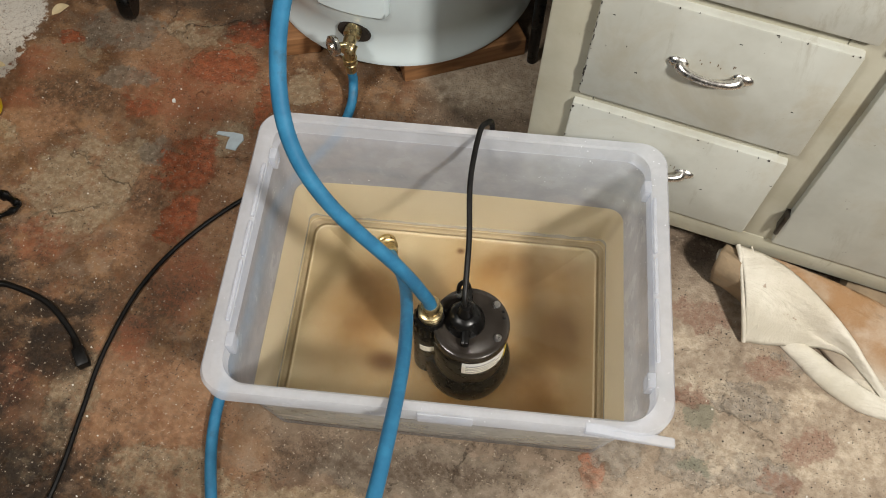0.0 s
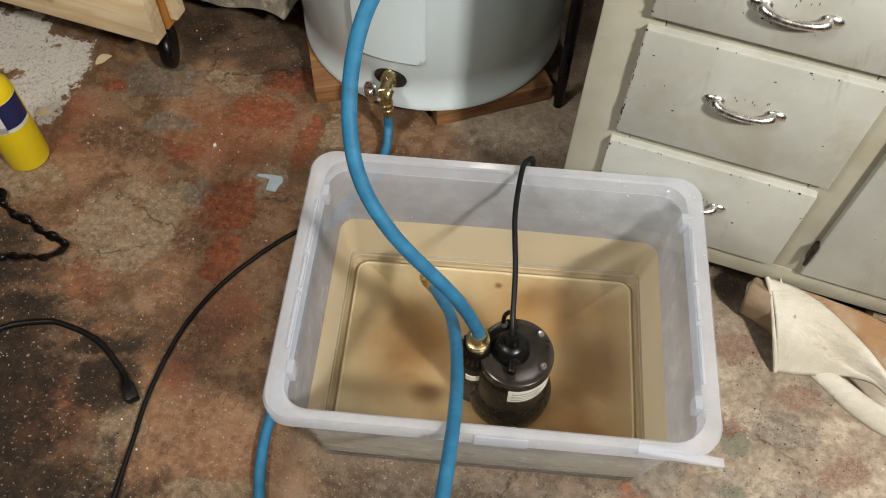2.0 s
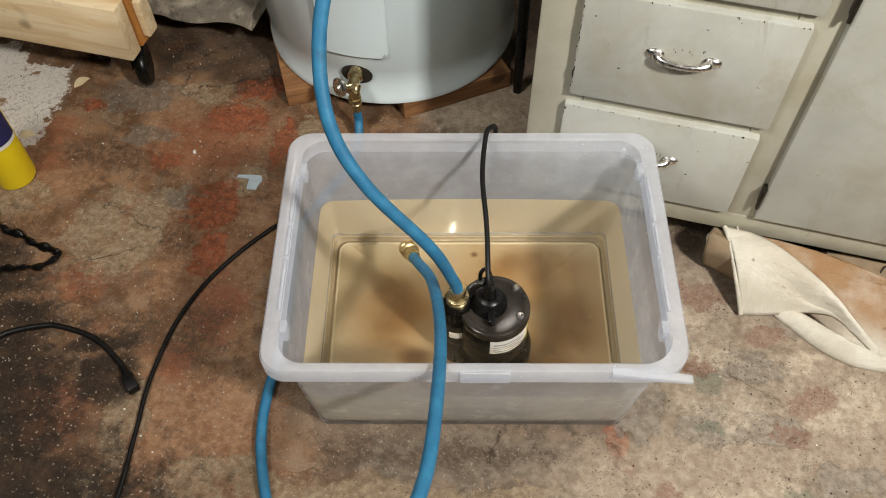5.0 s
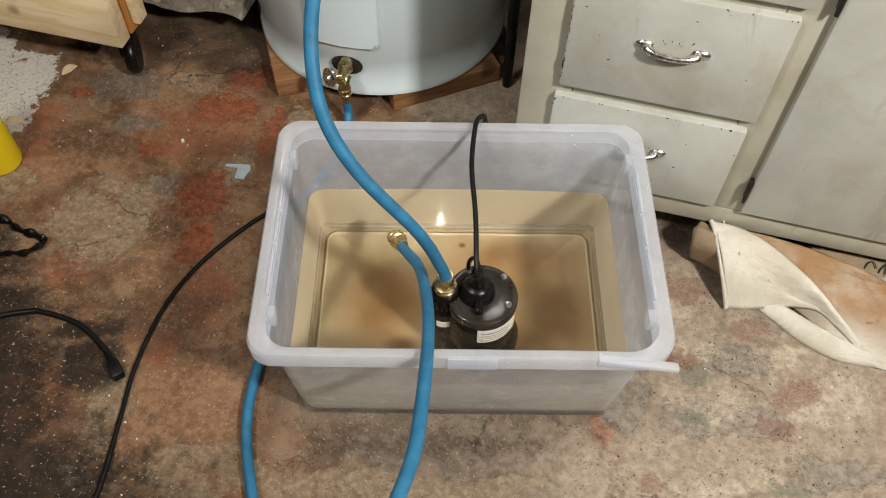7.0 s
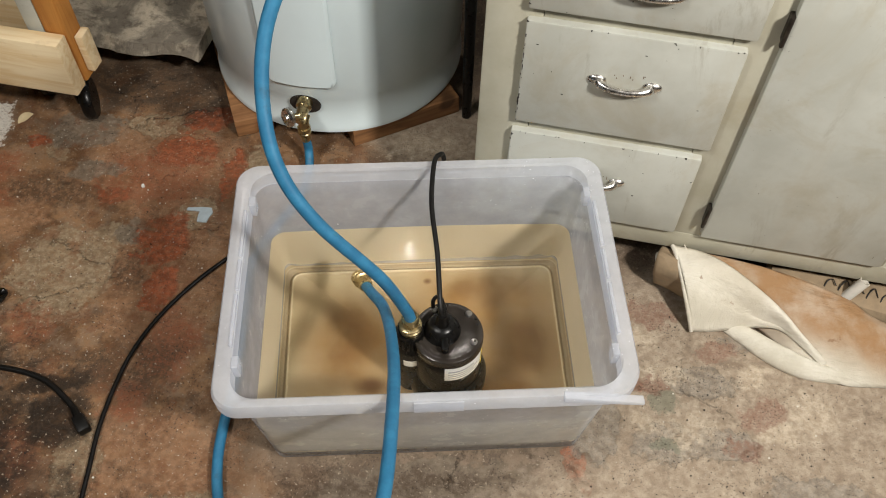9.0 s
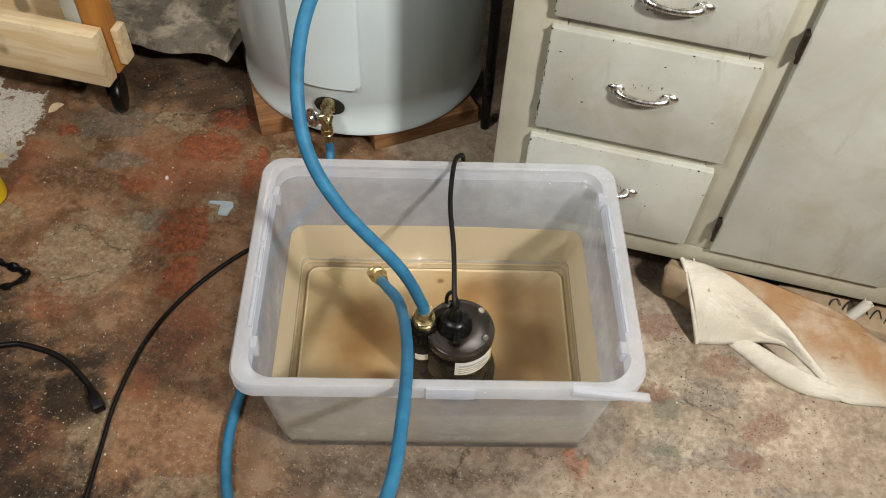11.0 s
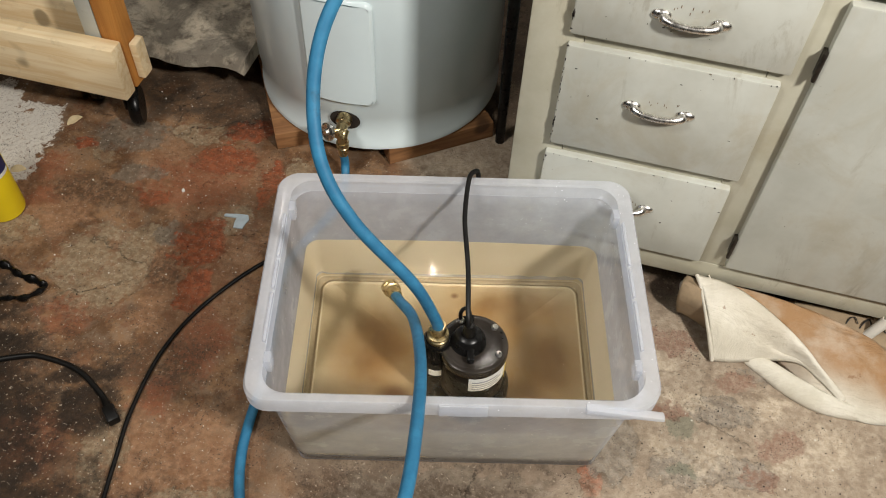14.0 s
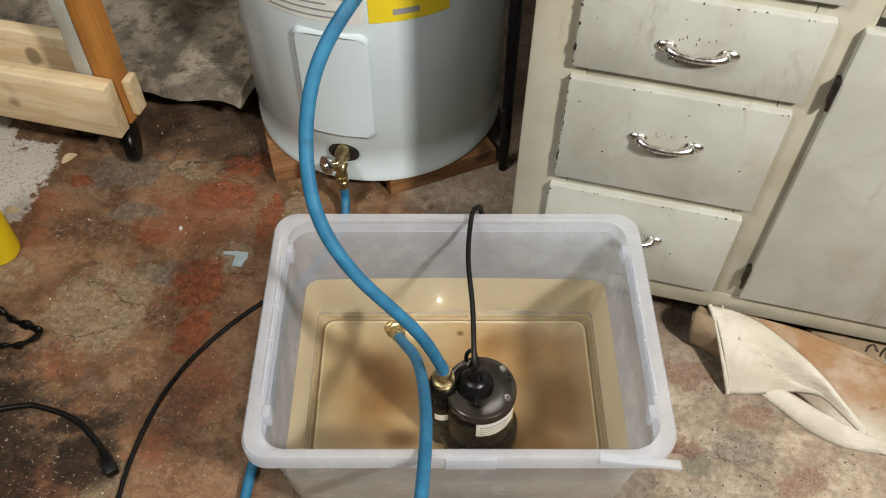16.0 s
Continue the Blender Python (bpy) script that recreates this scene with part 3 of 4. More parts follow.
def storage_tote():
    top = thing("storage_tote", TOTE, "cloudy clear plastic storage tote half full of murky water", "storage tote")
    near = (0.048, 0.036, 0.036, 0.036)
    rings = [tote_ring(0.0, 0.004, 0.014), tote_ring(0.005, 0.0, 0.017)]
    rings += [tote_ring(z, 0.0, r) for z, r in ((0.06, 0.020), (0.135, 0.024), (0.139, 0.024), (0.22, 0.028), (0.29, 0.030))]
    rings += [rounded(0.2835, 0.2035, 0.297, 0.034, long=10), rounded(0.2855, 0.2065, 0.3175, 0.034, long=10)]
    rings += [rounded(0.2765, 0.2045, 0.3175, 0.034, long=10), rounded(0.2772, 0.1990, 0.296, 0.030, long=10)]
    rings += [tote_ring(z, 0.003, r) for z, r in ((0.22, 0.026), (0.139, 0.023), (0.135, 0.023), (0.06, 0.018))]
    rings += [tote_ring(0.010, 0.005, 0.014)]
    rim = [rounded(0.2765, 0.2045, 0.318, 0.034, long=10), rounded(0.2855, 0.2065, 0.318, 0.034, long=10)]
    rim += [rounded(0.297, 0.218, 0.321, near, long=10), rounded(0.3005, 0.2205, 0.315, near, long=10), rounded(0.3035, 0.2232, 0.316, near, long=10), rounded(0.304, 0.2237, 0.340, near, long=10), rounded(0.301, 0.221, RIM, near, long=10)]
    rim += [rounded(0.2825, 0.2095, RIM, near, long=10), rounded(0.2785, 0.2065, 0.342, 0.036, long=10)]
    rim.append(rim[0])
    part("rim", loft(rim), RIM_PLASTIC, top, "whiter rolled rim")
    part("shell", loft(rings, cap_first=True), PLASTIC, top)
    # the bottom with its embossed border
    floor_rings = [tote_ring(0.026, 0.0038, 0.018), tote_ring(0.0135, 0.0055, 0.018), tote_ring(0.0095, 0.0085, 0.018)]
    floor_rings += [tote_ring(z, 0, r, size) for z, r, size in ((0.0085, 0.024, (0.252, 0.169)), (0.0105, 0.022, (0.2495, 0.1665)), (0.0145, 0.02, (0.2475, 0.1645)), (0.0155, 0.019, (0.2460, 0.1630)), (0.0145, 0.018, (0.2445, 0.1615)), (0.0125, 0.017, (0.2420, 0.1590)), (0.0125, 0.01, (0.1, 0.04)))]
    part("bottom", loft(floor_rings, cap_last=True), SILT, top, "bottom under a film of brown silt")
    # slotted grips on the two short sides
    for s in (-1, 1):
        for y0, y1 in ((-0.125, -0.035), (-0.028, 0.028), (0.035, 0.125)):
            x = sorted((s * 0.2795, s * 0.2845))
            part("grip_rib", boxed(x[0], y0, 0.318, x[1], y1, 0.3495, bevel=0.0015), PLASTIC, top)
        for y in (-0.15, 0.145):
            x = sorted((s * 0.268, s * 0.279))
            part("latch_tab", boxed(x[0], y - 0.010, 0.318, x[1], y + 0.010, 0.3465, bevel=0.002), PLASTIC, top)
    # label area in the middle of the near rim, and the split rim end
    part("moulded_label", boxed(-0.02, -0.2262, 0.318, 0.05, -0.2238, 0.347, bevel=0.001), RIM_PLASTIC, top)
    bm = bmesh.new()
    box(bm, 0.19, -0.2265, 0.333, 0.304, -0.214, 0.3475, bevel=0.002)
    for v in bm.verts:
        if v.co.x > 0.28:
            u = (v.co.x - 0.28) / 0.025
            v.co.z += -0.010 * u + (0.338 - v.co.z) * 0.5 * u
            v.co.y += -0.006 * u
    part("split_rim", bm, RIM_PLASTIC, top, "rim strip cracked loose at the corner")
    return top


storage_tote()


def tote_water():
    level = 0.183
    top = thing("tote_water", TOTE, "murky brown water standing in the plastic tote", "water")
    rings = [tote_ring(z, 0.0042, r) for z, r in ((0.020, 0.014), (0.06, 0.017), (0.10, 0.020), (0.135, 0.022), (level, 0.024))]
    part("silty_body", loft(rings), WATER_EDGE, top, "cloudy water against the plastic walls")
    bm = bmesh.new()
    bm.faces.new([bm.verts.new(p) for p in tote_ring(level, 0.0043, 0.024)])
    surface = part("surface", bm, WATER, top, "still brownish water surface")
    surface.visible_shadow = False
    return top


tote_water()
PUMP = pose(0.061, -0.043, 0.0, 0, 0, 14.5)


def bar(parent, name, material, x0, x1, z0, z1, r, at=(0, 0)):
    """A strip laid round an upright cylinder between two angles."""
    bm = bmesh.new()
    n = 14
    rows = []
    for rad, zz in ((r, z0), (r + 0.0006, z0), (r + 0.0006, z1), (r, z1)):
        rows.append([bm.verts.new((at[0] + rad * math.cos(radians(x0 + (x1 - x0) * i / n)), at[1] + rad * math.sin(radians(x0 + (x1 - x0) * i / n)), zz)) for i in range(n + 1)])
    for a, b in zip(rows, rows[1:]):
        for i in range(n):
            bm.faces.new((a[i], a[i + 1], b[i + 1], b[i]))
    return part(name, bm, material, parent)


def utility_pump():
    top = thing("utility_pump", PUMP, "black submersible utility pump standing in murky water", "pump")
    z0 = 0.0125
    part("base", lathe([(0.060, z0), (0.066, z0 + 0.004), (0.068, 0.03), (0.068, 0.06), (0.064, 0.075), (0.058, 0.085)]), BLACK, top)
    part("housing", lathe([(0.0565, 0.084), (0.0565, 0.2), (0.054, 0.204)]), BLACK, top)
    part("cap", lathe([(0.0570, 0.2), (0.0585, 0.202), (0.0585, 0.214), (0.0570, 0.2185), (0.053, 0.2205), (0.047, 0.2195), (0.044, 0.2185), (0.02, 0.2195)]), CAP, top, "dark grey pump cap")
    part("boss", lathe([(0.030, 0.219), (0.029, 0.226), (0.025, 0.231), (0.023, 0.240), (0.019, 0.244), (0.012, 0.246), (0.010, 0.258), (0.0075, 0.268)], at=(-0.009, 0.003, 0)), BLACK, top)
    bm = box(bmesh.new(), -0.013, -0.042, 0.219, 0.000, 0.05, 0.236, bevel=0.005)
    part("handle_bridge", bm, BLACK, top)
    bm = tube([(-0.022, 0.045, 0.22), (-0.022, 0.05, 0.236), (-0.016, 0.054, 0.243), (-0.008, 0.052, 0.238), (-0.006, 0.047, 0.22)], 0.0035)
    part("lifting_lug", bm, BLACK, top)
    for x, y in ((0.041, -0.021), (0.036, 0.032), (-0.02, 0.044), (-0.006, -0.034)):
        bolt = part("bolt", lathe([(0.0058, 0.219), (0.0058, 0.2225), (0.004, 0.2245), (0.001, 0.2248)], 16, at=(x, y, 0)), STEEL, top, "bright screw head")
    # Raised black dots, painted like the dark inside of vent holes.
    for x, y in ((0.049, 0.012), (0.047, 0.022)):
        part("vent_dot", lathe([(0.0024, 0.219), (0.0024, 0.2213), (0.001, 0.2215)], 10, at=(x, y, 0)), BLACK, top)
    # discharge column beside the motor
    cx, cy = -0.061, 0.004
    part("outlet", lathe([(0.026, z0), (0.026, 0.19), (0.0235, 0.196), (0.0235, 0.222), (0.021, 0.226), (0.016, 0.2265)], 32, at=(cx, cy, 0)), BLACK, top)
    for k in range(18):
        a = 2 * math.pi * k / 18
        bm = boxed(-0.0012, -0.0016, 0.197, 0.0016, 0.0016, 0.221, bevel=0.0005)
        part("knurl", bm, BLACK, top, m=pose(cx + 0.0238 * math.cos(a), cy + 0.0238 * math.sin(a), 0, 0, 0, math.degrees(a)))
    part("web", boxed(-0.055, -0.022, z0, -0.01, 0.024, 0.17, bevel=0.004), BLACK, top)
    label = bar(top, "label", PAPER, -98, -22, 0.150, 0.198, 0.0567)
    for k in range(4):
        bar(label, "printed_line", GREY_INK, -92, -45 + 9 * (k % 2), 0.186 - 0.009 * k, 0.189 - 0.009 * k, 0.0574)
    bar(top, "warning_strip", LABEL_YELLOW, -20, -6, 0.125, 0.196, 0.0567)
    bar(top, "rating_label", PAPER, -120, -62, 0.135, 0.158, 0.0262, at=(cx, cy))
    # the brass hose coupling
    # cord: out of the cap, over the far rim, along the floor
    inv = PUMP.inverted()
    line = [(0.050, -0.042, 0.262), (0.046, -0.034, 0.285), (0.026, 0.039, 0.315), (0.000, 0.117, 0.340), (-0.012, 0.192, 0.354), (-0.008, 0.215, 0.352), (-0.004, 0.232, 0.33), (-0.004, 0.240, 0.26), (-0.02, 0.262, 0.10), (-0.08, 0.29, 0.01), (-0.25, 0.285, 0.005), (-0.36, 0.225, 0.005), (-0.433, 0.158, 0.005), (-0.502, 0.033, 0.005), (-0.534, -0.087, 0.005), (-0.531, -0.22, 0.005), (-0.51, -0.327, 0.005), (-0.487, -0.447, 0.005), (-0.47, -0.65, 0.005), (-0.4, -0.9, 0.005)]
    part("cord", tube([inv @ Vector(p) for p in line], 0.0042, 10), CORD, top, "black rubber power cord")
    return top


utility_pump()

# ---- hoses ----


def coupling(parent, at, ahead, label="brass hose coupling", s=1.0):
    """A brass hose end with a hexagonal collar."""
    turn = Vector(ahead).to_track_quat("Z", "Y").to_matrix().to_4x4()
    m = Matrix.Translation(at) @ turn
    a = part("coupling", lathe([(0.0125 * s, 0), (0.0165 * s, 0.001), (0.0165 * s, 0.008), (0.0145 * s, 0.010), (0.0145 * s, 0.013), (0.0165 * s, 0.015), (0.0165 * s, 0.017), (0.0125 * s, 0.019)], 28), BRASS, parent, label, m=m)
    part("ferrule", lathe([(0.0117 * s, 0.019), (0.0125 * s, 0.020), (0.0125 * s, 0.038), (0.0112 * s, 0.040)], 24), BRASS, a)
    return a


def discharge_hose():
    top = thing("discharge_hose", pose(0, 0, 0), "blue rubber hose rising from the pump outlet", "hose")
    line = [(0.0025, -0.056, 0.262), (-0.004, -0.062, 0.30), (-0.033, -0.081, 0.403), (-0.115, -0.086, 0.520), (-0.164, -0.065, 0.599), (-0.187, -0.018, 0.676), (-0.183, 0.033, 0.754), (-0.148, 0.085, 0.823), (-0.08, 0.16, 0.90), (0.03, 0.27, 0.985), (0.16, 0.40, 1.03), (0.3, 0.55, 1.0), (0.5, 0.6, 0.945)]
    part("hose", tube(line, 0.0094, 16), HOSE, top)
    coupling(top, (0.0015, -0.054, 0.226), (0.0, 0.0, 1.0), s=1.1)
    return top


discharge_hose()


def drain_hose():
    top = thing("drain_hose", pose(0, 0, 0), "blue rubber drain hose from the heater into the tote", "hose")
    line = [(-0.347, 0.447, 0.075), (-0.344, 0.444, 0.040), (-0.336, 0.405, 0.014), (-0.335, 0.33, 0.012), (-0.362, 0.24, 0.012), (-0.378, 0.15, 0.012), (-0.355, 0.04, 0.012), (-0.325, -0.08, 0.012), (-0.312, -0.19, 0.012), (-0.298, -0.26, 0.012), (-0.270, -0.33, 0.012), (-0.22, -0.42, 0.012), (-0.14, -0.55, 0.012), (-0.04, -0.66, 0.02), (0.03, -0.69, 0.14), (0.052, -0.65, 0.32), (0.054, -0.58, 0.44), (0.052, -0.504, 0.457), (0.050, -0.400, 0.407), (0.029, -0.272, 0.366), (-0.002, -0.147, 0.300), (-0.050, -0.023, 0.220), (-0.105, 0.050, 0.162)]
    part("hose", tube(line, 0.0094, 16), HOSE, top)
    d = Vector((-0.105, 0.050, 0.162)) - Vector((-0.050, -0.023, 0.220))
    coupling(top, Vector((-0.105, 0.050, 0.162)) + d.normalized() * 0.036, -d, "brass coupling at the open hose end")
    coupling(top, (-0.347, 0.447, 0.112), (0, 0, -1), s=0.85)
    return top


drain_hose()

# ---- water heater ----
TANK = pose(-0.364, 0.778, 0)


def curved_panel(a0, a1, z0, z1, r, depth, corner=0.02, n=26):
    """A raised panel with rounded edges on an upright cylinder."""
    bm = bmesh.new()
    width = radians(a1 - a0) * r
    rows = []
    for inset, lift in ((0.0, -0.004), (0.0, depth * 0.35), (0.003, depth * 0.8), (0.008, depth)):
        ring = rounded(width / 2 - inset, (z1 - z0) / 2 - inset, 0, max(corner - inset, 0.004), n=6)
        rows.append([(p.x, p.y, lift) for p in ring])
    def bend(p):
        a = radians((a0 + a1) / 2) + p[0] / r
        return Vector(((r + p[2]) * math.cos(a), (r + p[2]) * math.sin(a), (z0 + z1) / 2 + p[1]))
    loft([[bend(p) for p in row] for row in rows], bm)
    # front face in upright strips, so that it follows the curve
    hx, hz = width / 2 - 0.008, (z1 - z0) / 2 - 0.008
    c = max(corner - 0.008, 0.004)
    cols = []
    for i in range(n + 1):
        x = -hx + 2 * hx * i / n
        e = max(0.0, abs(x) - (hx - c))
        h = hz - (c - math.sqrt(max(c * c - e * e, 0)))
        cols.append((bm.verts.new(bend((x, -h, depth))), bm.verts.new(bend((x, h, depth)))))
    for a, b in zip(cols, cols[1:]):
        bm.faces.new((a[0], b[0], b[1], a[1]))
    return bm


def water_heater():
    top = thing("water_heater", TANK, "white enamelled electric water heater on wooden blocks", "water heater")
    part("jacket", lathe([(0.27, 0.048), (0.283, 0.05), (0.2875, 0.053), (0.2875, 0.066), (0.2845, 0.070), (0.2845, 0.146), (0.2875, 0.152), (0.2875, 0.78), (0.28, 0.80), (0.2, 0.812)], 128), ENAMEL, top)
    part("access_panel", curved_panel(-103.5, -73.5, 0.185, 0.447, 0.287, 0.010), ENAMEL, top, "raised white access panel")
    part("panel_screw", lathe([(0.004, 0), (0.004, 0.003), (0.002, 0.004)], 12), STEEL, top, m=pose(0.2965 * math.cos(radians(-88.5)), 0.2965 * math.sin(radians(-88.5)), 0.436, 90, 0, 1.5))
    # dark disc painted for the shaded recess round the drain cock
    a = radians(-88.0)
    shade_disc = part("drain_shade_disc", lathe([(0.034, 0.0), (0.034, 0.0025), (0.030, 0.003), (0.026, 0.002)], 32), DARK_BROWN, top, "dark disc for the shaded opening round the drain cock", m=pose(0.286 * math.cos(a), 0.286 * math.sin(a), 0.135, 90, 0, 2) @ Matrix.Diagonal((1, 0.72, 1, 1)))
    seat = pose(0.286 * math.cos(a), 0.286 * math.sin(a), 0.142, 105, 0, 2)
    cock = part("drain_cock", lathe([(0.017, -0.01), (0.017, 0.016), (0.013, 0.02), (0.012, 0.042), (0.014, 0.044), (0.014, 0.05)], 24), BRASS, top, "brass drain cock", m=seat)
    part("spout", tube([(0.019, -0.318, 0.135), (0.018, -0.329, 0.128), (0.018, -0.331, 0.105)], 0.0115, 16), BRASS, cock, m=seat.inverted())
    part("hand_wheel", lathe([(0.006, 0), (0.018, 0.001), (0.0205, 0.004), (0.0205, 0.010), (0.016, 0.013), (0.008, 0.010), (0.006, 0.016), (0.002, 0.017)], 20), CHROME, cock, "small chrome hand wheel", m=seat.inverted() @ pose(-0.006, -0.335, 0.141, 75, 0, -35))
    part("spindle", tube([(-0.006, -0.335, 0.141), (0.006, -0.328, 0.14), (0.018, -0.32, 0.139)], 0.005, 10), BRASS, cock, m=seat.inverted())
    note = bar(top, "energy_label", LABEL_YELLOW, -73, -41.5, 0.470, 0.62, 0.2877)
    bar(note, "printed_box", GREY_INK, -64, -54, 0.485, 0.497, 0.2885)
    data = bar(top, "data_label", PAPER, -118, -74.5, 0.468, 0.62, 0.2877)
    for k in range(4):
        bar(data, "printed_line", GREY_INK, -113, -80 - 4 * (k % 3), 0.478 + 0.014 * k, 0.4815 + 0.014 * k, 0.2885)
    return top


water_heater()


def wood_block(at, turn, sx, sy, sz, label, seed):
    rng = random.Random(seed)
    bm = boxed(0, 0, 0, sx, sy, sz, bevel=0.003)
    for v in bm.verts:
        v.co += Vector((rng.uniform(-1, 1), rng.uniform(-1, 1), 0)) * 0.0012
    return solo("wood_block", bm, BLOCK, label, "wood block", pose(*at, 0, 0, turn), group="blocks under the water heater")


wood_block((-0.527, 0.484, 0), 30, 0.085, 0.34, 0.0475, "brown lumber block under the water heater", 1)
wood_block((-0.262, 0.512, 0), 37, 0.26, 0.09, 0.0475, "dark brown lumber block under the water heater", 2)
wood_block((-0.46, 0.93, 0), 5, 0.25, 0.09, 0.0475, "brown lumber block behind under the heater", 3)
solo("drain_pipe", lathe([(0.011, 0.0), (0.016, 0.95), (0.012, 0.952)], 20), BLACK, "thin dark upright pipe beside the cabinet", "pipe", pose(-0.035, 0.66, 0))

# ---- painted cabinet ----
CAB = pose(0.0357, 0.3158, -0.0564, 0, 0.7, 0) @ Matrix.Diagonal((1.0394, 1.0394, 1.0394, 1))


def pull(parent, x, z):
    """A bowed chrome drawer pull on two flat feet."""
    p = part("pull", tube([(x - 0.040, -0.021, z), (x - 0.036, -0.030, z - 0.001), (x - 0.022, -0.0365, z - 0.002), (x, -0.0385, z - 0.003), (x + 0.022, -0.0365, z - 0.002), (x + 0.036, -0.030, z - 0.001), (x + 0.040, -0.021, z)], lambda u: 0.0052 + 0.0045 * abs(2 * u - 1) ** 2, 12, flat=0.72), CHROME, parent, "bowed chrome pull")
    for s in (-1, 1):
        part("foot", lathe([(0.0105, 0.0), (0.0115, 0.0012), (0.0105, 0.0035), (0.0062, 0.0062), (0.002, 0.0070)], 20), CHROME, p, m=pose(x + s * 0.042, -0.0205, z, 90, 0, 0) @ Matrix.Diagonal((1.25, 0.82, 1, 1)))
    return p


def drawer_front(parent, x0, z0, x1, z1, pull_at=None):
    bm = boxed(x0, -0.021, z0, x1, -0.0005, z1, bevel=0.004)
    d = part("drawer_front", bm, PAINT, parent)
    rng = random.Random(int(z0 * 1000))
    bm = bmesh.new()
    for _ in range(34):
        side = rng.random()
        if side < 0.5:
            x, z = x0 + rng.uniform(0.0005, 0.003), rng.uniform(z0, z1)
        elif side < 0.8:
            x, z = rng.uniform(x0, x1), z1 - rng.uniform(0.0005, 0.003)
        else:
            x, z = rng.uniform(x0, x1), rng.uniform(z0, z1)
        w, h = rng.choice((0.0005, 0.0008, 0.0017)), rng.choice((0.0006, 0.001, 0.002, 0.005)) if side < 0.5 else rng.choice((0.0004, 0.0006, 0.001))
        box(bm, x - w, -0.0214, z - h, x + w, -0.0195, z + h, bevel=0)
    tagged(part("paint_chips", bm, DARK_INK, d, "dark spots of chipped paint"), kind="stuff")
    if pull_at:
        pull(d, *pull_at)
        bm = bmesh.new()
        for _ in range(7):
            x, z = pull_at[0] + rng.uniform(-0.03, 0.03), pull_at[1] + rng.uniform(0.004, 0.02)
            box(bm, x - 0.0005, -0.0214, z - rng.uniform(0.001, 0.004), x + 0.0005, -0.0195, z + 0.001, bevel=0)
        tagged(part("rust_specks", bm, RUST, d, "brown rust specks round the pull"), kind="stuff")
    return d


def hinge(parent, x, z):
    h = part("hinge", boxed(x - 0.005, -0.0225, z - 0.022, x + 0.002, -0.0005, z + 0.024, bevel=0.002), RUSTY, parent, "tarnished steel hinge")
    part("knuckle", lathe([(0.0030, -0.025), (0.0036, -0.023), (0.0036, 0.023), (0.0030, 0.025)], 14), RUSTY, h, m=pose(x - 0.003, -0.024, z))
    return h


def base_cabinet():
    top = thing("base_cabinet", CAB, "old base cabinet with chipped white paint and drawers", "cabinet")
    part("body", boxed(0.0, 0.020, 0.147, 0.735, 0.50, 0.90, bevel=0.002), PAINT, top)
    # the open bay beside the door
    part("shelf_floor", boxed(0.736, 0.021, 0.147, 1.5, 0.48, 0.165, bevel=0.001), BLOCK, top, "bare brown floor of the open bay")
    part("back_panel", boxed(0.736, 0.481, 0.147, 1.5, 0.50, 0.90, bevel=0.001), DARK_BROWN, top)
    part("side_panel", boxed(1.48, 0.021, 0.166, 1.5, 0.48, 0.90, bevel=0.001), PAINT, top)
    # Toe board coloured near black, for the shade in the toe space.
    part("toe_board", boxed(0.03, 0.085, 0.0545, 1.47, 0.105, 0.15, bevel=0.001), DARK_BROWN, top, "recessed toe board, near black for the shaded toe space")
    # face frame
    part("stile", boxed(0.0, -0.009, 0.145, 0.085, 0.020, 0.90, bevel=0.0025), CREAM, top)
    part("stile", boxed(0.355, -0.008, 0.1925, 0.43, 0.020, 0.90, bevel=0.0025), CREAM, top)
    part("stile", boxed(0.70, -0.008, 0.1925, 0.742, 0.0195, 0.789, bevel=0.0025), CREAM, top)
    part("rail", boxed(0.0855, -0.0082, 0.145, 1.5, 0.020, 0.192, bevel=0.0025), CREAM, top)
    for z in (0.395, 0.62, 0.775):
        part("rail", boxed(0.0855, -0.0075, z - 0.012, 0.3545, 0.020, z + 0.042, bevel=0.002), CREAM, top)
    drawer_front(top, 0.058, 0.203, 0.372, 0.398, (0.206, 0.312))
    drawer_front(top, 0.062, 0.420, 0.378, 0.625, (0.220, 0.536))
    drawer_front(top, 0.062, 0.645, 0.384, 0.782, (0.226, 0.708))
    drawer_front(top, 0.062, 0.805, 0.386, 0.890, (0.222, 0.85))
    door = part("door", boxed(0.418, -0.021, 0.203, 0.732, -0.0005, 0.775, bevel=0.004), PAINT, top, "white painted cabinet door")
    for z in (0.262, 0.672):
        hinge(door, 0.417, z)
    part("rail", boxed(0.4305, -0.0075, 0.79, 1.5, 0.020, 0.9, bevel=0.002), CREAM, top)
    part("stile", boxed(1.44, -0.008, 0.1925, 1.5, 0.0195, 0.789, bevel=0.002), CREAM, top)
    part("countertop", boxed(-0.02, -0.02, 0.9, 1.52, 0.51, 0.935, bevel=0.004), PAINT, top)
    return top


base_cabinet()

# ---- cloth, pipe and card under the cabinet ----


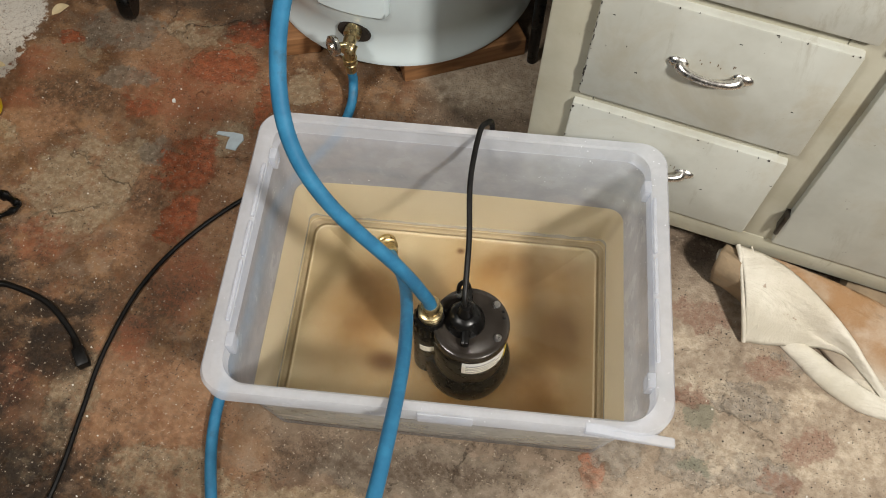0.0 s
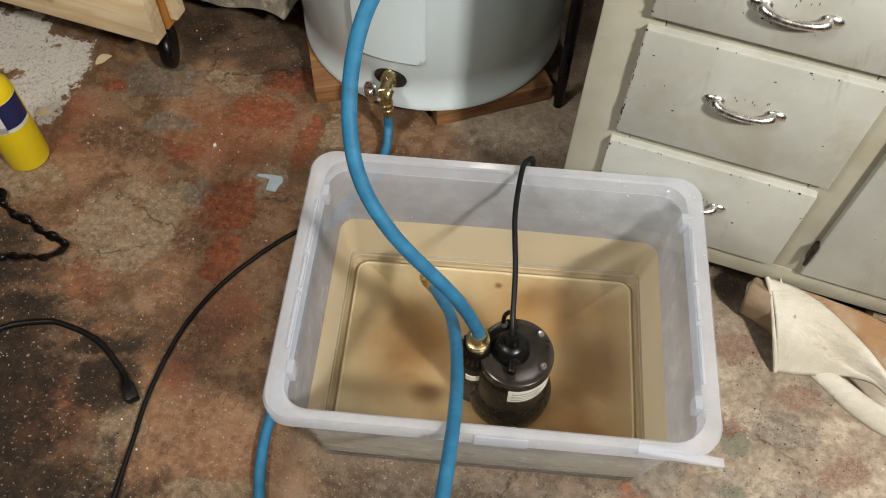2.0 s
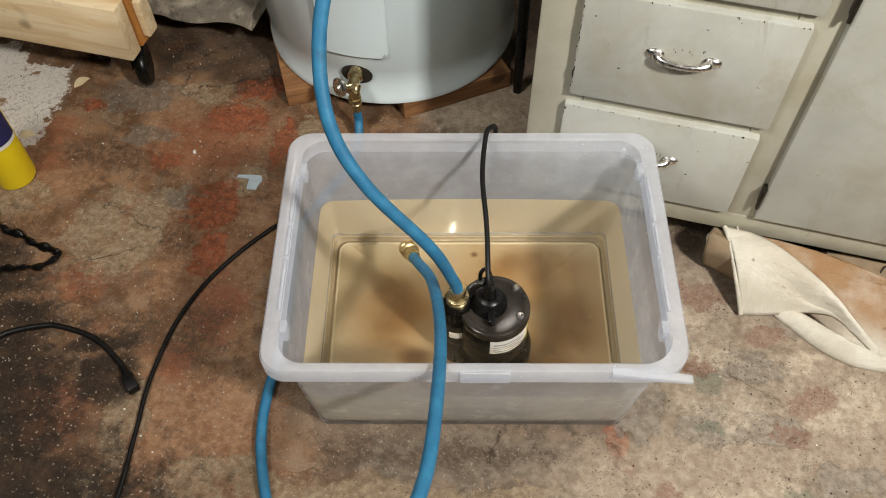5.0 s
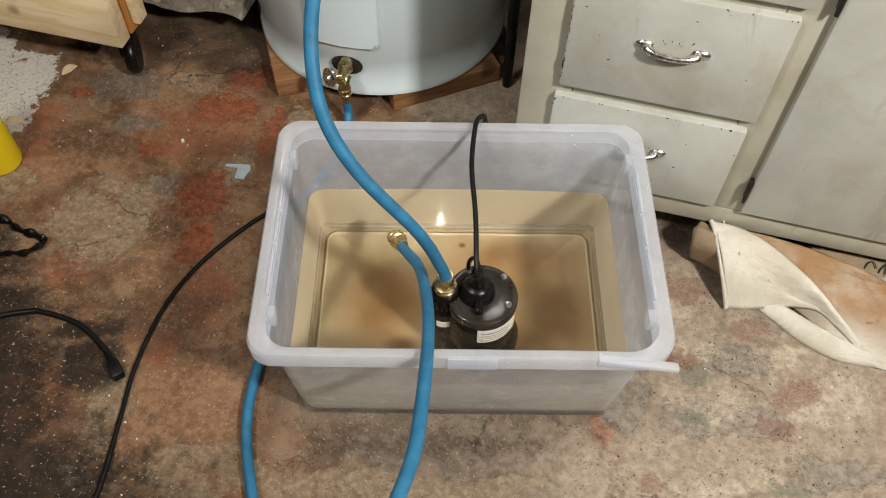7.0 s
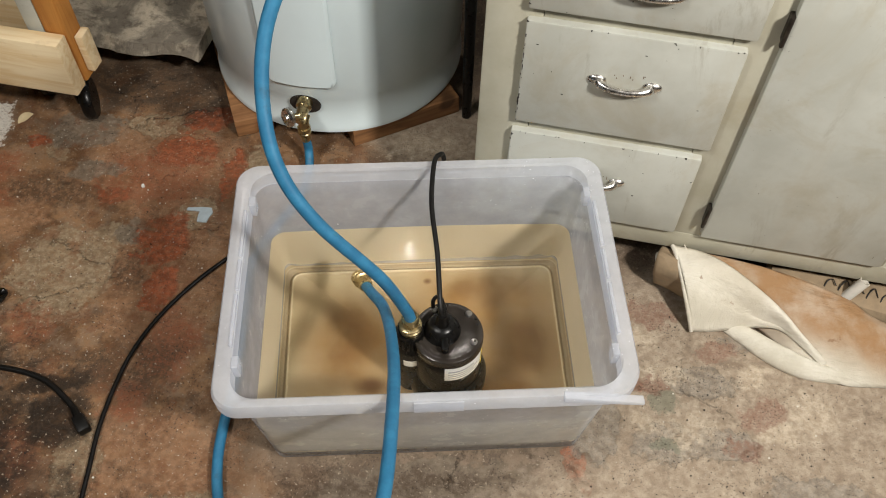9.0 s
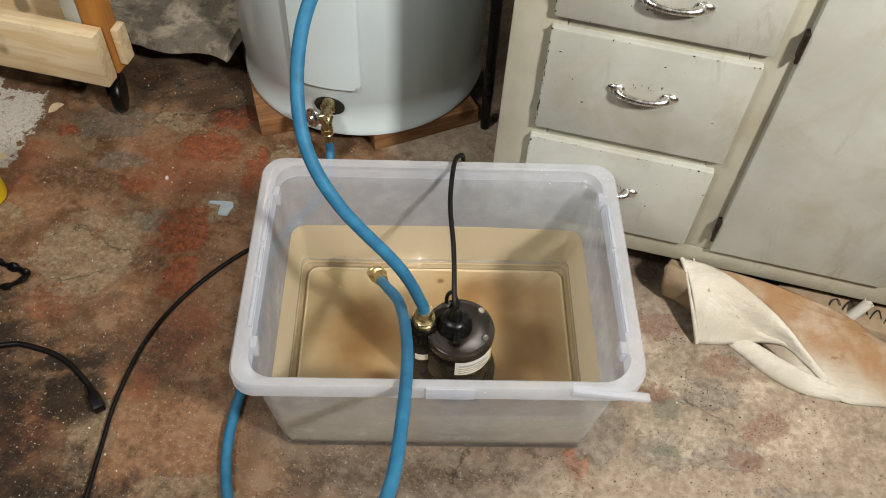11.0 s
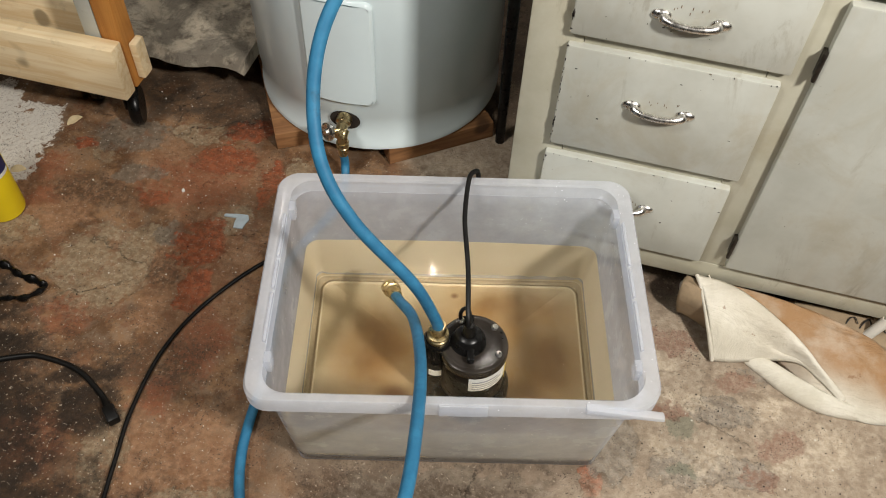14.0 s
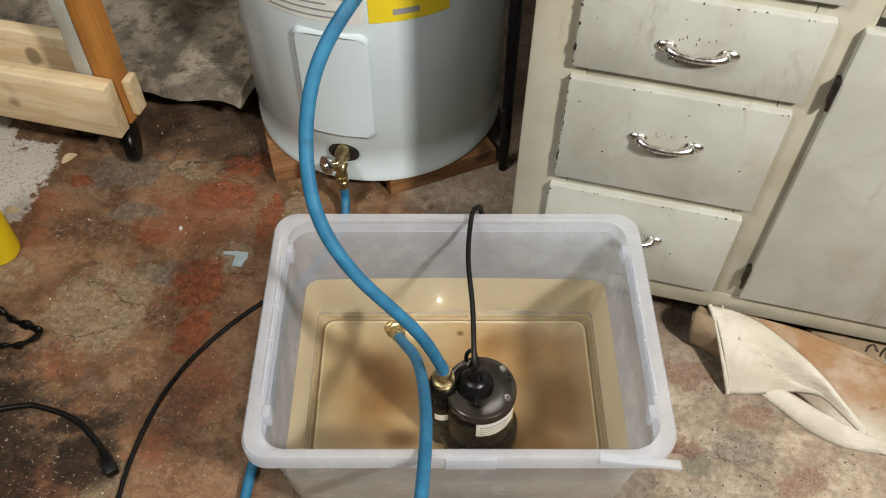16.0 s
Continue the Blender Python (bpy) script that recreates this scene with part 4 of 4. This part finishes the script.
def cloth(name, top, lower, upper, shape, label="", n=60, k=26, thick=0.004, material=None):
    """A sheet of cloth between two smooth edges; shape(u, v) lifts it."""
    def at(line, u):
        f = u * (len(line) - 1)
        i = min(int(f), len(line) - 2)
        return line[i].lerp(line[i + 1], f - i)
    low, high = glide(lower, 12), glide(upper, 12)
    bm = bmesh.new()
    grid = []
    for i in range(n + 1):
        u = i / n
        row = []
        for j in range(k + 1):
            v = j / k
            p = at(low, u).lerp(at(high, u), v) + Vector(shape(u, v))
            q = noise.noise(p * 24) * 0.0030 + noise.noise(p * 60 + Vector((3, 1, 7))) * 0.0012
            p.z = max(p.z + q * min(1.0, 6 * v, 6 * (1 - v) + 0.2), 0.0035)
            row.append(bm.verts.new(p))
        grid.append(row)
    for a, b in zip(grid, grid[1:]):
        for j in range(k):
            bm.faces.new((a[j], b[j], b[j + 1], a[j + 1]))
    ob = part(name, bm, material or CANVAS, top, label)
    solid = ob.modifiers.new("thickness", "SOLIDIFY")
    solid.thickness, solid.offset = thick, 0.0
    return ob


def canvas_bundle():
    """A stained canvas sheet with an open hemmed mouth folded over it."""
    top = thing("canvas_bundle", pose(0, 0, 0), "crumpled off-white canvas with rusty stains on the floor", "cloth")
    # the stained sheet that runs on under the cabinet
    cloth("sheet", top,
          [(0.52, 0.255, 0.02), (0.62, 0.212, 0.006), (0.700, 0.150, 0.005), (0.771, 0.121, 0.006), (0.85, 0.131, 0.005), (0.95, 0.138, 0.005), (1.06, 0.14, 0.005)],
          [(0.47, 0.318, 0.075), (0.55, 0.302, 0.090), (0.628, 0.293, 0.088), (0.705, 0.282, 0.080), (0.774, 0.264, 0.070), (0.84, 0.236, 0.058), (1.06, 0.20, 0.040)],
          lambda u, v: (0, 0, 0.022 * math.sin(math.pi * v) + 0.010 * math.exp(-((u - 0.62 + 0.18 * v) / 0.035) ** 2) * (1 - v) * min(1, 5 * v) + 0.007 * math.exp(-((u - 0.80 + 0.25 * v) / 0.04) ** 2) * (1 - v)),
          "canvas sheet with its rust stain darkened for shade", n=90)
    # the flap with its hem, folded over the sheet; a dent runs down to the lower edge
    low = [(0.497, 0.179, 0.006), (0.535, 0.186, 0.008), (0.575, 0.197, 0.012), (0.618, 0.203, 0.024), (0.655, 0.196, 0.036), (0.695, 0.168, 0.034), (0.732, 0.142, 0.024)]
    high = [(0.434, 0.304, 0.100), (0.490, 0.296, 0.104), (0.545, 0.274, 0.100), (0.600, 0.243, 0.088), (0.645, 0.216, 0.072), (0.692, 0.180, 0.050), (0.738, 0.147, 0.030)]
    cloth("flap", top, low, high,
          lambda u, v: (0, -0.010 * math.sin(math.pi * v) * (1 - u), 0.026 * math.sin(math.pi * v) ** 0.8 * (1 - u) ** 0.7 - 0.020 * math.exp(-((v - 0.34 + 0.25 * (u - 0.5)) / 0.15) ** 2) * math.exp(-((u - 0.56) / 0.18) ** 2)),
          "pale canvas flap folded over", n=70, material=CLEAN_CANVAS)
    hem = [(0.495, 0.178, 0.008), (0.484, 0.193, 0.035), (0.470, 0.219, 0.062), (0.456, 0.250, 0.084), (0.443, 0.281, 0.098), (0.433, 0.304, 0.100)]
    part("hem", tube(hem, 0.0042, 10, 6), CLEAN_CANVAS, top, "stitched hem of the mouth")
    part("hem_seam", tube([(x + 0.022, y + 0.003, z + 0.0035) for x, y, z in hem[1:]], 0.0016, 8, 6), CLEAN_CANVAS, top)
    # the roll of cloth in front
    part("fold", tube([(0.560, 0.203, 0.008), (0.596, 0.186, 0.011), (0.640, 0.160, 0.013), (0.692, 0.139, 0.014), (0.740, 0.133, 0.012), (0.80, 0.134, 0.009)], lambda u: 0.006 + 0.016 * math.sin(math.pi * min(1.0, 0.12 + 0.8 * u)), 16, 10, flat=0.62), CLEAN_CANVAS, top, "rolled front edge of the sheet")
    # the open end of the sleeve
    bm = bmesh.new()
    rings = []
    for i in range(15):
        u = i / 14
        c = Vector((0.418, 0.292, 0.052)).lerp(Vector((0.50, 0.262, 0.046)), u)
        ring = []
        for j in range(28):
            a = 2 * math.pi * j / 28
            r = 1 + 0.10 * math.sin(3 * a + 1.2) + 0.05 * math.sin(7 * a + 5 * u)
            ring.append(bm.verts.new(c + Vector((0.010 * math.cos(a) - 0.008 * math.sin(a), 0.028 * math.cos(a) * r, max(0.046 * math.sin(a) * r, -0.045 + 0.006 * u)))))
        rings.append(ring)
    for a, b in zip(rings, rings[1:]):
        for j in range(28):
            bm.faces.new((a[j], a[(j + 1) % 28], b[(j + 1) % 28], b[j]))
    sleeve = part("sleeve", bm, BURLAP, top, "open canvas sleeve end")
    solid = sleeve.modifiers.new("thickness", "SOLIDIFY")
    solid.thickness, solid.offset = 0.0035, 0.0
    part("draw_cord", tube([(0.416, 0.305, 0.070), (0.410, 0.294, 0.076), (0.412, 0.282, 0.066), (0.420, 0.272, 0.046)], 0.0038, 10), PVC, top, "white draw cord")
    return top


canvas_bundle()


def pvc_pipe():
    bm = lathe([(0.0085, 0.0), (0.0105, 0.0), (0.0105, 0.09), (0.0085, 0.09), (0.0085, 0.004)], 24, closed=False)
    turn = Vector((0.42, 0.22, 0.88)).to_track_quat("Z", "Y").to_matrix().to_4x4()
    return solo("plastic_pipe", bm, PVC, "short white plastic pipe leaning on a printed sack", "pipe", Matrix.Translation((0.757, 0.281, 0.012)) @ turn)


def printed_sack():
    top = thing("printed_sack", pose(0.87, 0.31, 0.0, 0, 0, -9), "beige sack with dark printing under the cabinet", "sack")
    bm = boxed(-0.24, -0.055, 0.0, 0.22, 0.055, 0.056, bevel=0.024)
    bmesh.ops.subdivide_edges(bm, edges=[e for e in bm.edges if e.calc_length() > 0.05], cuts=9, use_grid_fill=True)
    for v in bm.verts:
        if v.co.z > 0.01:
            v.co.z += noise.noise(v.co * 22) * 0.004
    part("body", bm, BURLAP, top)
    for k in range(6):
        x = -0.135 + 0.026 * k
        bm = tube([(x, -0.030, 0.0555), (x + 0.005, -0.016, 0.0585), (x + 0.014, -0.010 + 0.006 * (k % 2), 0.059), (x + 0.021, -0.022, 0.058)], 0.0019, 8, 5, flat=0.5)
        part("printed_bar", bm, DARK_INK, top)
    return top


pvc_pipe()
printed_sack()

# ---- rolling cart ----


def rolling_cart():
    top = thing("rolling_cart", pose(0, 0, 0), "home-made pine cart on black casters", "cart")
    part("front_board", boxed(-1.75, 0.411, 0.134, -0.832, 0.450, 0.270, bevel=0.0035), PINE, top, "fresh pine front board with knots")
    part("back_board", boxed(-1.75, 0.540, 0.134, -0.93, 0.575, 0.27, bevel=0.0035), PINE, top)
    part("deck", boxed(-1.75, 0.452, 0.134, -0.889, 0.538, 0.150, bevel=0.001), STONE, top, "dusty cart deck")
    part("post", boxed(-0.878, 0.4525, 0.14, -0.828, 0.50, 1.0, bevel=0.0035), OLD_PINE, top, "orange pine post")
    part("end_cap", boxed(-0.827, 0.465, 0.160, -0.809, 0.500, 0.252, bevel=0.003), PINE, top, "pale block nailed to the post")
    part("post", boxed(-0.935, 0.502, 0.152, -0.892, 0.538, 1.0, bevel=0.0035), BLOCK, top, "dark brown rear post")
    part("painted_strip", boxed(-0.918, 0.455, 0.152, -0.880, 0.475, 1.0, bevel=0.002), PAINT, top, "strip with flaking white paint")
    part("shelf_board", boxed(-1.75, 0.42, 1.001, -0.79, 0.575, 1.04, bevel=0.003), PINE, top)
    for x, y in ((-0.885, 0.487), (-1.66, 0.487), (-1.02, 0.54), (-1.55, 0.54)):
        c = part("caster", boxed(x - 0.025, y - 0.03, 0.105, x + 0.025, y + 0.03, 0.1335, bevel=0.003), RUSTY, top, "black swivel caster")
        bm = lathe([(0.012, -0.013), (0.044, -0.013), (0.049, -0.008), (0.050, 0.0), (0.049, 0.008), (0.044, 0.013), (0.012, 0.013)], 32)
        part("wheel", bm, BLACK, c, m=pose(x + 0.012, y, 0.050, 0, 90, 25))
        part("fork", boxed(x - 0.008, y - 0.02, 0.045, x - 0.003, y + 0.02, 0.107, bevel=0.001), RUSTY, c)
    return top


rolling_cart()


def spray_bottle():
    top = thing("cleaner_bottle", pose(-1.024, 0.150, 0.0), "yellow plastic bottle with white and navy label", "bottle")
    part("body", lathe([(0.036, 0.0), (0.0415, 0.003), (0.043, 0.008), (0.043, 0.19), (0.040, 0.205), (0.03, 0.225), (0.016, 0.237)], 48), YELLOW, top)
    part("cap", lathe([(0.017, 0.236), (0.018, 0.238), (0.018, 0.262), (0.016, 0.265)], 24), NAVY, top)
    label = bar(top, "label", PAPER, -150, 30, 0.118, 0.19, 0.0431)
    bar(label, "navy_band", NAVY, -45, 30, 0.128, 0.19, 0.0438)
    for k in range(9):
        bar(label, "code_bar", GREY_INK, -66 + 2.4 * k, -65 + 2.4 * k + 0.3 * (k % 3), 0.121, 0.136, 0.0438)
    for k in range(3):
        bar(label, "printed_line", GREY_INK, -110, -72, 0.150 + 0.01 * k, 0.153 + 0.01 * k, 0.0438)
    return top


spray_bottle()

# ---- cords and litter on the floor ----


def extension_cord():
    top = thing("extension_cord", pose(0, 0, 0), "black extension cord with its socket on the floor", "cord")
    line = [(-0.62, -0.62, 0.006), (-0.70, -0.50, 0.006), (-0.765, -0.41, 0.006), (-0.83, -0.33, 0.006), (-0.87, -0.262, 0.006), (-0.838, -0.205, 0.006), (-0.780, -0.172, 0.006), (-0.744, -0.164, 0.006), (-0.67, -0.171, 0.006), (-0.605, -0.203, 0.006), (-0.567, -0.232, 0.007)]
    part("cable", tube(line, 0.0055, 10), CORD, top)
    turn = pose(-0.572, -0.229, 0.011, 0, 0, -42)
    bm = boxed(0.0, -0.011, -0.010, 0.036, 0.011, 0.010, bevel=0.004)
    part("socket", bm, CORD, top, m=turn)
    part("strain_relief", tube([(-0.022, 0, -0.003), (-0.01, 0, -0.001), (0.002, 0, 0)], lambda u: 0.006 + 0.002 * u, 12), CORD, top, m=turn)
    return top


def taped_cord():
    rng = random.Random(5)
    line = []
    for a, b, n in (((-1.02, 0.05), (-0.985, 0.018), 3), ((-0.985, 0.018), (-0.822, -0.018), 9), ((-0.822, -0.018), (-0.85, -0.055), 3), ((-0.85, -0.055), (-0.955, -0.09), 7), ((-0.955, -0.09), (-1.1, -0.06), 5)):
        for i in range(n):
            u = i / n
            line.append((a[0] + (b[0] - a[0]) * u + rng.uniform(-1, 1) * 0.003, a[1] + (b[1] - a[1]) * u + rng.uniform(-1, 1) * 0.003, 0.0085 + rng.uniform(0, 0.003)))
    bm = tube(line, lambda u: 0.0072 + 0.0022 * math.sin(90 * u) + 0.0012 * math.sin(37 * u), 9, 5, flat=0.75)
    for v in bm.verts:
        v.co += Vector((noise.noise(v.co * 160), noise.noise(v.co * 170 + Vector((9, 0, 0))), 0)) * 0.002
    return solo("taped_cord", bm, BLACK, "crumpled black taped cord on the floor", "cord")


def flake(bm, x, y, size, rng, z=0.0008, thick=0.0012):
    n = rng.randint(5, 8)
    a0 = rng.uniform(0, 6.28)
    ring = [(x + size * rng.uniform(0.5, 1) * math.cos(a0 + 6.283 * i / n), y + size * rng.uniform(0.4, 1) * math.sin(a0 + 6.283 * i / n)) for i in range(n)]
    low = [bm.verts.new((*p, 0.0)) for p in ring]
    high = [bm.verts.new((p[0], p[1], z + thick * rng.uniform(0.6, 1.4))) for p in ring]
    bm.faces.new(high)
    for i in range(n):
        bm.faces.new((low[i], low[(i + 1) % n], high[(i + 1) % n], high[i]))


def paint_chip():
    rng = random.Random(3)
    bm = bmesh.new()
    ring = [(-0.012, -0.02), (0.008, -0.022), (0.012, -0.008), (0.018, 0.004), (0.014, 0.016), (-0.004, 0.019), (-0.036, 0.018), (-0.038, 0.011), (-0.010, 0.008), (-0.012, -0.006)]
    low = [bm.verts.new((x, y, 0.0)) for x, y in ring]
    high = [bm.verts.new((x, y, 0.002 + 0.002 * rng.random())) for x, y in ring]
    bm.faces.new(high)
    for i in range(len(ring)):
        bm.faces.new((low[i], low[(i + 1) % len(ring)], high[(i + 1) % len(ring)], high[i]))
    return solo("paint_chip", bm, CHIP, "pale blue curled paint chip on the floor", "paint chip", pose(-0.522, 0.258, 0.0005, 0, 0, 12))


def shaving(x, y, turn, size):
    bm = tube([(-size, 0, 0.002), (-size * 0.4, size * 0.1, 0.005), (size * 0.3, size * 0.12, 0.006), (size, -size * 0.05, 0.003)], lambda u: 0.001 + 0.0075 * math.sin(math.pi * u), 8, 6, flat=0.25)
    return solo("wood_shaving", bm, SHAVING, "pale curled wood shaving on the floor", "wood shaving", pose(x, y, 0.0, 0, 0, turn), group="shavings on the floor")


def floor_grit():
    rng = random.Random(11)
    bm = bmesh.new()
    for _ in range(420):
        x, y = rng.uniform(-1.3, -0.3), rng.uniform(-0.5, 0.62)
        if rng.random() < 0.25:
            x, y = rng.uniform(0.33, 0.95), rng.uniform(-0.35, 0.25)
        flake(bm, x, y, rng.choice((0.0006, 0.0007, 0.0008, 0.0009, 0.0012, 0.0022)), rng, 0.0006)
    return solo("floor_grit", bm, PVC, "pale grit and paint crumbs on the floor", "grit", kind="stuff")


def dark_crumbs():
    rng = random.Random(12)
    bm = bmesh.new()
    for _ in range(650):
        x, y = rng.uniform(0.33, 0.95), rng.uniform(-0.35, 0.27)
        if rng.random() < 0.4:
            x, y = rng.uniform(-1.2, -0.3), rng.uniform(-0.5, 0.6)
        flake(bm, x, y, rng.choice((0.0006, 0.0007, 0.0009, 0.0012, 0.0018)), rng, 0.0005)
    return solo("dark_crumbs", bm, DARK_BROWN, "dark crumbs of dirt on the floor", "grit", kind="stuff")


extension_cord()
taped_cord()
paint_chip()
shaving(-1.06, 0.258, 25, 0.018)
shaving(-1.021, 0.437, 60, 0.02)
solo("white_crumb", (lambda bm: (flake(bm, 0, 0, 0.006, random.Random(2), 0.002), bm)[1])(bmesh.new()), PAPER, "white crumb of plaster on the floor", "crumb", pose(-0.679, 0.305, 0))
floor_grit()
dark_crumbs()
